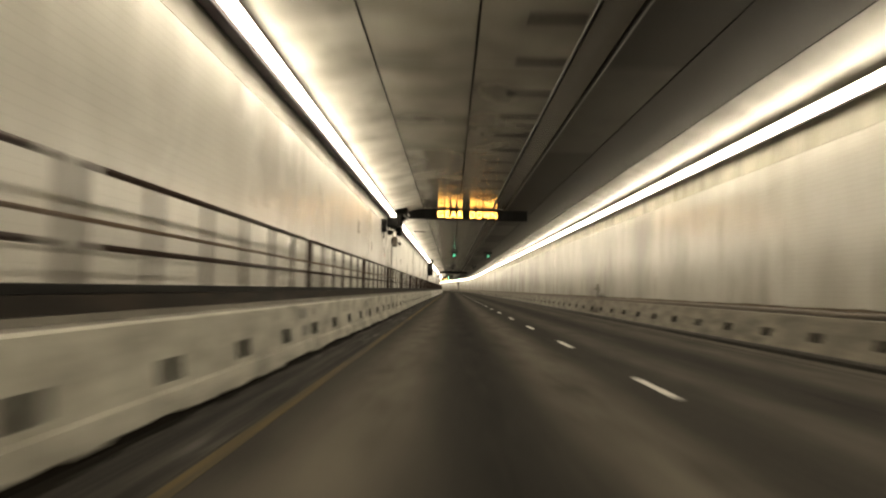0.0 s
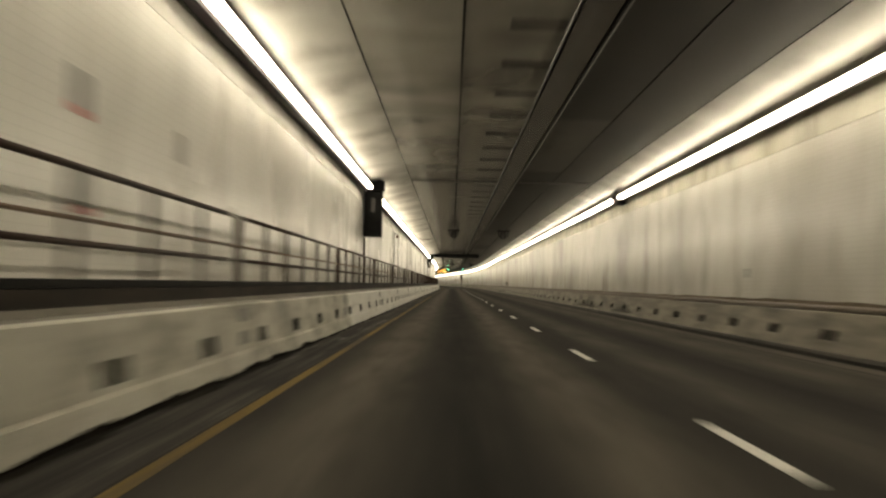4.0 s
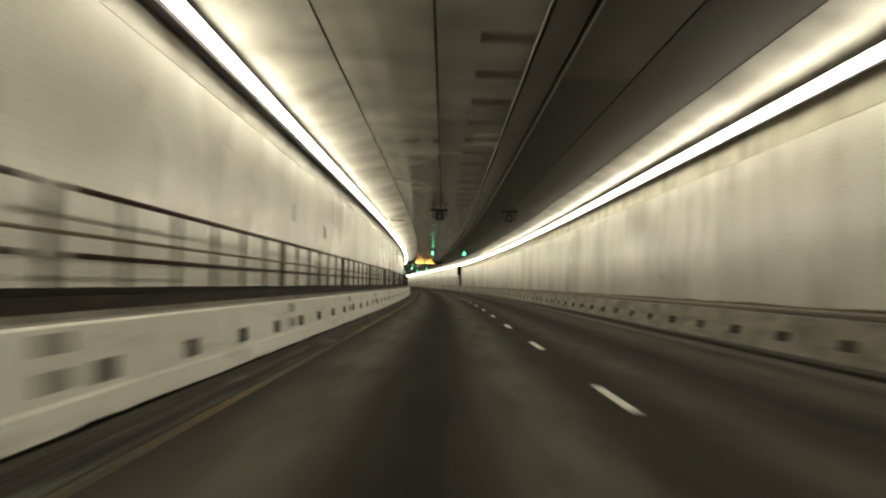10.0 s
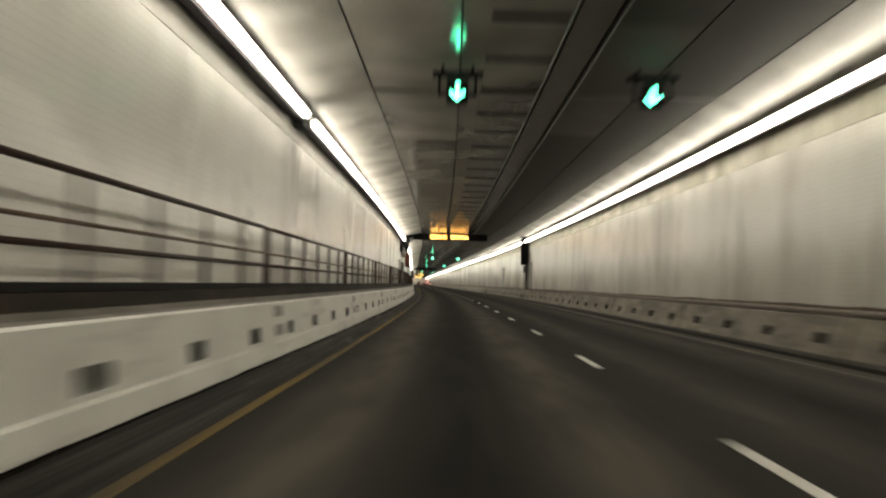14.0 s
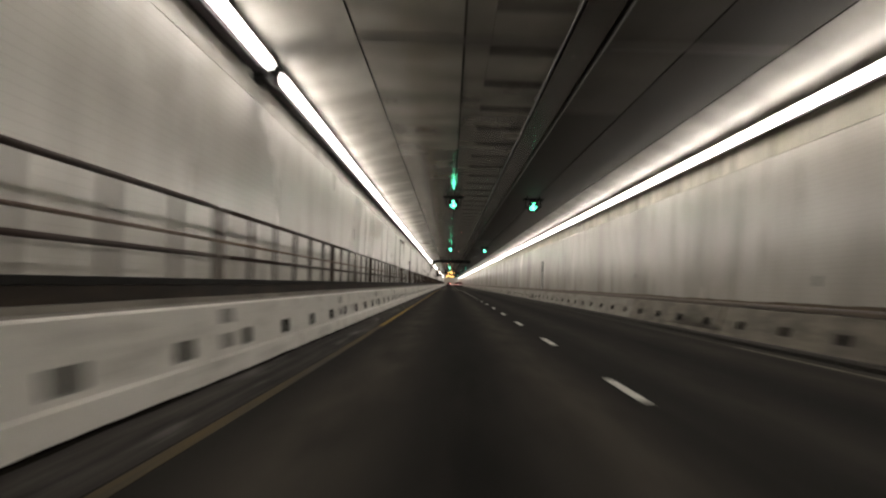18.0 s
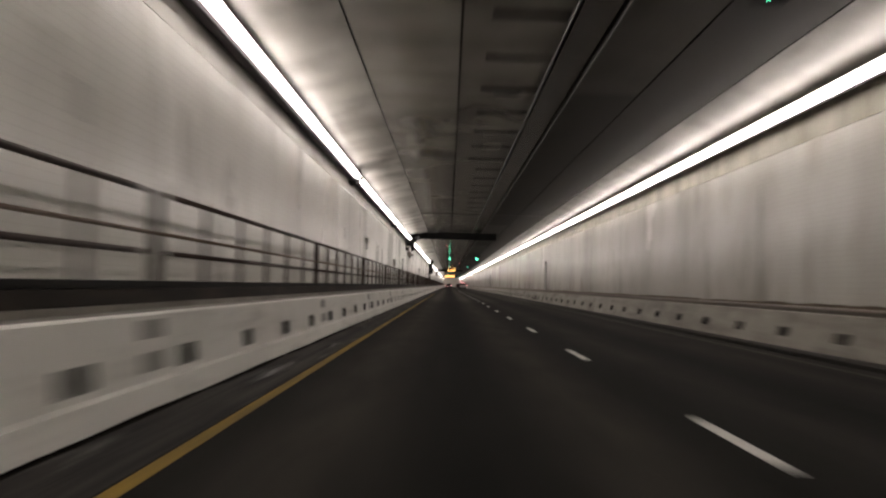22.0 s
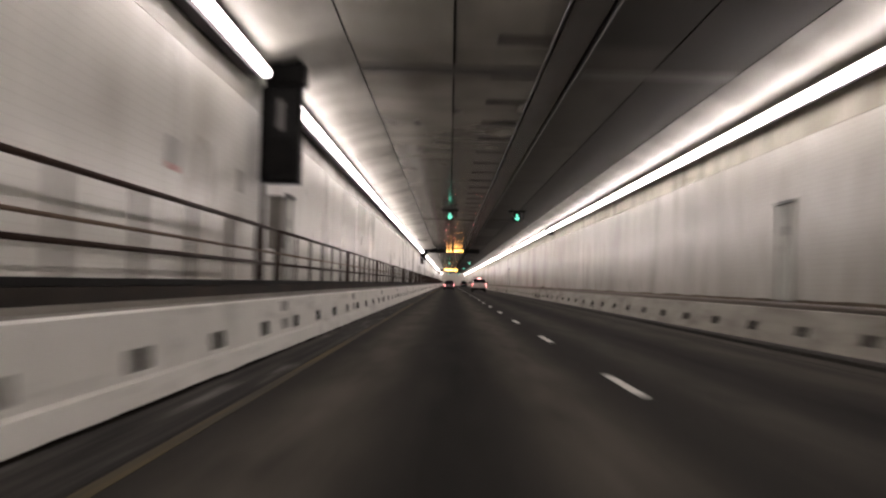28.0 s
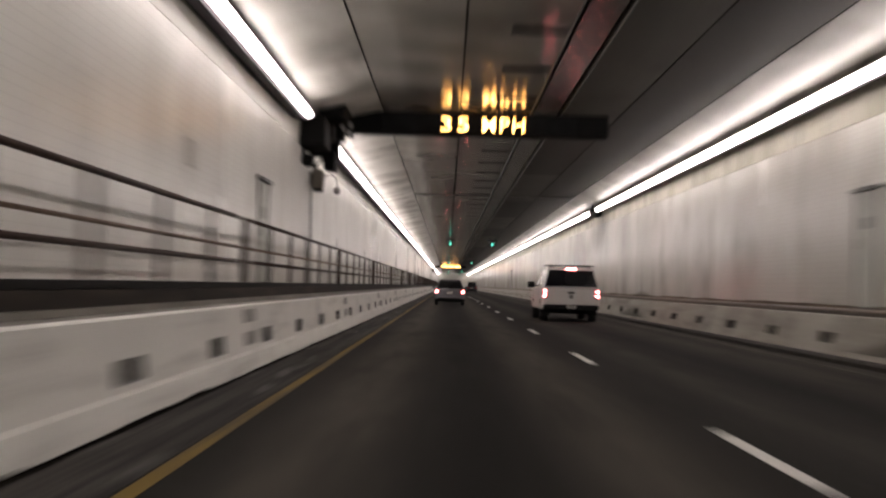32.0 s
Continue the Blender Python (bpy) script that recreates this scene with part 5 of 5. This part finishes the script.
# small transverse slots beside the lamp row
for s in (88.6, 242.4, 396.4, 701.5, 855.6, 1010.1):
    v = thing("ceiling_slot", "narrow dark slot fitting in the ceiling near the lamps", "vent", "ceiling slots", station(s, -2.68, 5.22))
    part("frame", box(-0.44, 0.44, -0.12, 0.12, -0.03, 0.03, 0.008), joint_m, v)
    part("grille", box(-0.4, 0.4, -0.09, 0.09, -0.036, -0.031), plenum_m, v)
    part("hanger", box(-0.38, -0.3, -0.02, 0.02, 0.028, 0.09), dark_grey, v)


# ---- vehicles ----
def wheel(parent, x, y, r, w):
    t = bmesh.new()
    ring = [(r - 0.02, -w / 2), (r, -w / 2 + 0.03), (r, w / 2 - 0.03), (r - 0.02, w / 2), (r * 0.62, w / 2), (r * 0.62, -w / 2)]
    n = 24
    rows = [[t.verts.new((x + b, y + a * math.cos(2 * math.pi * k / n), r + a * math.sin(2 * math.pi * k / n))) for a, b in ring] for k in range(n)]
    for k in range(n):
        for j in range(len(ring)):
            t.faces.new((rows[k][j], rows[(k + 1) % n][j], rows[(k + 1) % n][(j + 1) % len(ring)], rows[k][(j + 1) % len(ring)]))
    bmesh.ops.recalc_face_normals(t, faces=t.faces[:])
    wh = part("wheel", rod((x - w * 0.2, y, r), (x + w * 0.2, y, r), r * 0.18, 10), dark_grey, parent)
    part("tyre", t, rubber, wh)
    out = 1 if x > 0 else -1
    rim = rod((x + out * w * 0.3, y, r), (x + out * w * 0.42, y, r), r * 0.6, 20, r * 0.5)
    part("rim", rim, chrome, wh)


def tapered(outline, w_low, w_high, z_low, z_high, bevel=0.03):
    """A side outline (y, z) whose half width runs from w_low to w_high with height."""
    b = prism(outline, -1, 1)
    for v in b.verts:
        k = min(max((v.co.z - z_low) / (z_high - z_low), 0), 1)
        v.co.x *= w_low + (w_high - w_low) * k
    if bevel:
        bmesh.ops.bevel(b, geom=b.edges[:], offset=bevel, segments=2, affect="EDGES", profile=0.6)
    return b


def pickup(m):
    """Tail at y = 0, nose at y = 5.8."""
    c = thing("pickup_truck", "white pickup truck with canopy and roof rack, brake lamps lit", "pickup truck", "", m)
    part("body", tapered([(0.0, 0.55), (0.0, 1.1), (0.05, 1.18), (4.3, 1.18), (5.6, 1.1), (5.8, 0.95), (5.8, 0.55), (5.1, 0.42), (0.5, 0.42)], 1.0, 0.96, 0.5, 1.2, 0.045), white_car, c, smooth=False)
    part("cab", tapered([(1.9, 1.15), (1.95, 1.78), (2.3, 1.86), (3.3, 1.84), (4.25, 1.15)], 0.94, 0.76, 1.15, 1.86, 0.05), white_car, c)
    part("canopy", tapered([(0.04, 1.17), (0.2, 1.82), (0.36, 1.88), (1.88, 1.88), (1.88, 1.17)], 0.97, 0.8, 1.17, 1.88, 0.05), white_car, c, "white fibreglass canopy")
    rear = bmesh.new()
    pts = [(-0.9, 0.02, 1.24), (0.9, 0.02, 1.24), (0.76, 0.155, 1.8), (-0.76, 0.155, 1.8)]
    lo = [rear.verts.new((x, y - 0.02, z)) for x, y, z in pts]
    hi = [rear.verts.new((x, y + 0.03, z)) for x, y, z in pts]
    rear.faces.new(lo), rear.faces.new(hi[::-1])
    for i in range(4):
        rear.faces.new((lo[i], lo[(i + 1) % 4], hi[(i + 1) % 4], hi[i]))
    bmesh.ops.recalc_face_normals(rear, faces=rear.faces[:])
    part("rear_window", rear, car_glass, c, "dark canopy window")
    for sx in (-1, 1):
        for y0, y1, t0, t1 in ((0.45, 1.75, 0.5, 1.75), (2.1, 2.95, 2.15, 2.95), (3.02, 3.85, 3.02, 3.35)):
            g = bmesh.new()
            q = [(sx * 0.945, y0, 1.26), (sx * 0.945, y1, 1.26), (sx * 0.82, t1, 1.7), (sx * 0.82, t0, 1.7)]
            a = [g.verts.new(p) for p in q]
            d = [g.verts.new((p[0] - sx * 0.05, p[1], p[2])) for p in q]
            g.faces.new(a), g.faces.new(d[::-1])
            for i in range(4):
                g.faces.new((a[i], a[(i + 1) % 4], d[(i + 1) % 4], d[i]))
            bmesh.ops.recalc_face_normals(g, faces=g.faces[:])
            part("side_window", g, car_glass, c)
        part("tail_lamp_housing", box(min(sx * 0.83, sx * 0.985), max(sx * 0.83, sx * 0.985), -0.02, 0.06, 0.82, 1.14, 0.012), dim_red, c)
        for z in (0.9, 1.06):
            part("tail_lamp", box(min(sx * 0.875, sx * 0.96), max(sx * 0.875, sx * 0.96), -0.035, -0.02, z - 0.045, z + 0.045, 0.008), red_glow, c, "lit red lamp")
        part("door_mirror", box(min(sx * 1.02, sx * 1.28), max(sx * 1.02, sx * 1.28), 3.65, 3.8, 1.17, 1.4, 0.03), trim_m, c)
        part("mirror_arm", box(min(sx * 0.9, sx * 1.05), max(sx * 0.9, sx * 1.05), 3.7, 3.76, 1.22, 1.27), trim_m, c)
        part("rack_foot", box(sx * 0.66 - 0.03, sx * 0.66 + 0.03, 0.6, 0.7, 1.84, 1.96), trim_m, c)
        part("mud_flap", box(sx * 0.82 - 0.13, sx * 0.82 + 0.13, 0.55, 0.57, 0.2, 0.5), trim_m, c)
    part("tailgate", box(-0.8, 0.8, -0.012, 0.02, 0.66, 1.13, 0.006), white_car, c)
    part("tailgate_handle", box(-0.12, 0.12, -0.03, -0.012, 0.98, 1.05, 0.004), trim_m, c)
    part("badge", rod((0, -0.02, 0.88), (0, -0.012, 0.88), 0.07, 16), dark_grey, c)
    part("bumper", box(-0.96, 0.96, -0.14, 0.06, 0.42, 0.6, 0.03), trim_m, c, "dark rear bumper")
    part("number_plate", box(-0.15, 0.15, -0.15, -0.14, 0.48, 0.58), pale_m, c)
    part("plate_bar", box(-0.11, 0.11, -0.155, -0.151, 0.515, 0.55), dark_grey, c)
    part("high_brake_lamp", box(-0.16, 0.16, 0.12, 0.24, 1.82, 1.88, 0.008), red_glow, c, "lit high brake lamp")
    for y in (0.65, 1.6):
        part("rack_bar", box(-0.86, 0.86, y - 0.03, y + 0.03, 1.95, 1.99, 0.008), trim_m, c)
    part("tow_hitch", box(-0.05, 0.05, -0.25, 0.0, 0.34, 0.42), trim_m, c)
    part("underbody", box(-0.8, 0.8, 0.5, 5.2, 0.28, 0.5), trim_m, c)
    for x in (-0.86, 0.86):
        for y in (1.15, 4.75):
            wheel(c, x, y, 0.39, 0.27)
    return c


def hatchback(m, paint, label, height=1.5, lit=True):
    """Tail at y = 0, nose at y = 4.4."""
    c = thing("car", label, "car", "traffic ahead", m)
    h = height
    part("body", tapered([(0.05, 0.35), (0.0, 0.5), (0.03, 0.95), (0.12, 1.0), (3.3, 0.96), (4.2, 0.8), (4.4, 0.6), (4.38, 0.3), (0.4, 0.28)], 0.9, 0.86, 0.4, 1.0, 0.05), paint, c)
    part("cabin", tapered([(0.16, 0.97), (0.5, h - 0.06), (0.8, h), (2.0, h), (3.2, 0.95)], 0.83, 0.6, 0.95, h, 0.05), paint, c)
    rear = bmesh.new()
    pts = [(-0.72, 0.13, 1.0), (0.72, 0.13, 1.0), (0.56, 0.42, h - 0.09), (-0.56, 0.42, h - 0.09)]
    lo = [rear.verts.new((x, y - 0.03, z)) for x, y, z in pts]
    hi = [rear.verts.new((x, y + 0.04, z)) for x, y, z in pts]
    rear.faces.new(lo), rear.faces.new(hi[::-1])
    for i in range(4):
        rear.faces.new((lo[i], lo[(i + 1) % 4], hi[(i + 1) % 4], hi[i]))
    bmesh.ops.recalc_face_normals(rear, faces=rear.faces[:])
    part("rear_window", rear, car_glass, c)
    for sx in (-1, 1):
        part("tail_lamp_housing", box(min(sx * 0.6, sx * 0.87), max(sx * 0.6, sx * 0.87), -0.005, 0.1, 0.7, 0.92, 0.02), dim_red, c)
        if lit:
            part("tail_lamp", box(min(sx * 0.68, sx * 0.83), max(sx * 0.68, sx * 0.83), -0.02, -0.006, 0.73, 0.85, 0.01), red_glow, c, "lit red lamp")
        part("door_mirror", box(min(sx * 0.88, sx * 1.05), max(sx * 0.88, sx * 1.05), 2.75, 2.87, 0.95, 1.1, 0.02), paint, c)
        g = bmesh.new()
        q = [(sx * 0.815, 0.6, 1.02), (sx * 0.815, 2.85, 1.02), (sx * 0.66, 2.1, h - 0.12), (sx * 0.66, 0.8, h - 0.12)]
        a = [g.verts.new(p) for p in q]
        d = [g.verts.new((p[0] - sx * 0.06, p[1], p[2])) for p in q]
        g.faces.new(a), g.faces.new(d[::-1])
        for i in range(4):
            g.faces.new((a[i], a[(i + 1) % 4], d[(i + 1) % 4], d[i]))
        bmesh.ops.recalc_face_normals(g, faces=g.faces[:])
        part("side_window", g, car_glass, c)
    part("bumper", box(-0.84, 0.84, -0.06, 0.1, 0.34, 0.56, 0.04, 2), paint, c)
    part("bumper_trim", box(-0.7, 0.7, -0.07, -0.055, 0.34, 0.42), trim_m, c)
    part("number_plate", box(-0.15, 0.15, -0.012, 0.0, 0.68, 0.79), pale_m, c)
    part("plate_bar", box(-0.11, 0.11, -0.017, -0.013, 0.715, 0.755), dark_grey, c)
    part("underbody", box(-0.7, 0.7, 0.3, 4.0, 0.2, 0.36), trim_m, c)
    for x in (-0.77, 0.77):
        for y in (0.8, 3.5):
            wheel(c, x, y, 0.31, 0.2)
    return c


pickup(station(1061.2, 4.12))
hatchback(station(1090.0, -0.05), silver_car, "silver hatchback with both tail lamps lit")
hatchback(station(1163.0, 0.2), maroon_car, "maroon estate car with both tail lamps lit", 1.7)
hatchback(station(1232.0, 4.0), dark_car, "black off-road car with unlit tail lamps", 1.8, False)
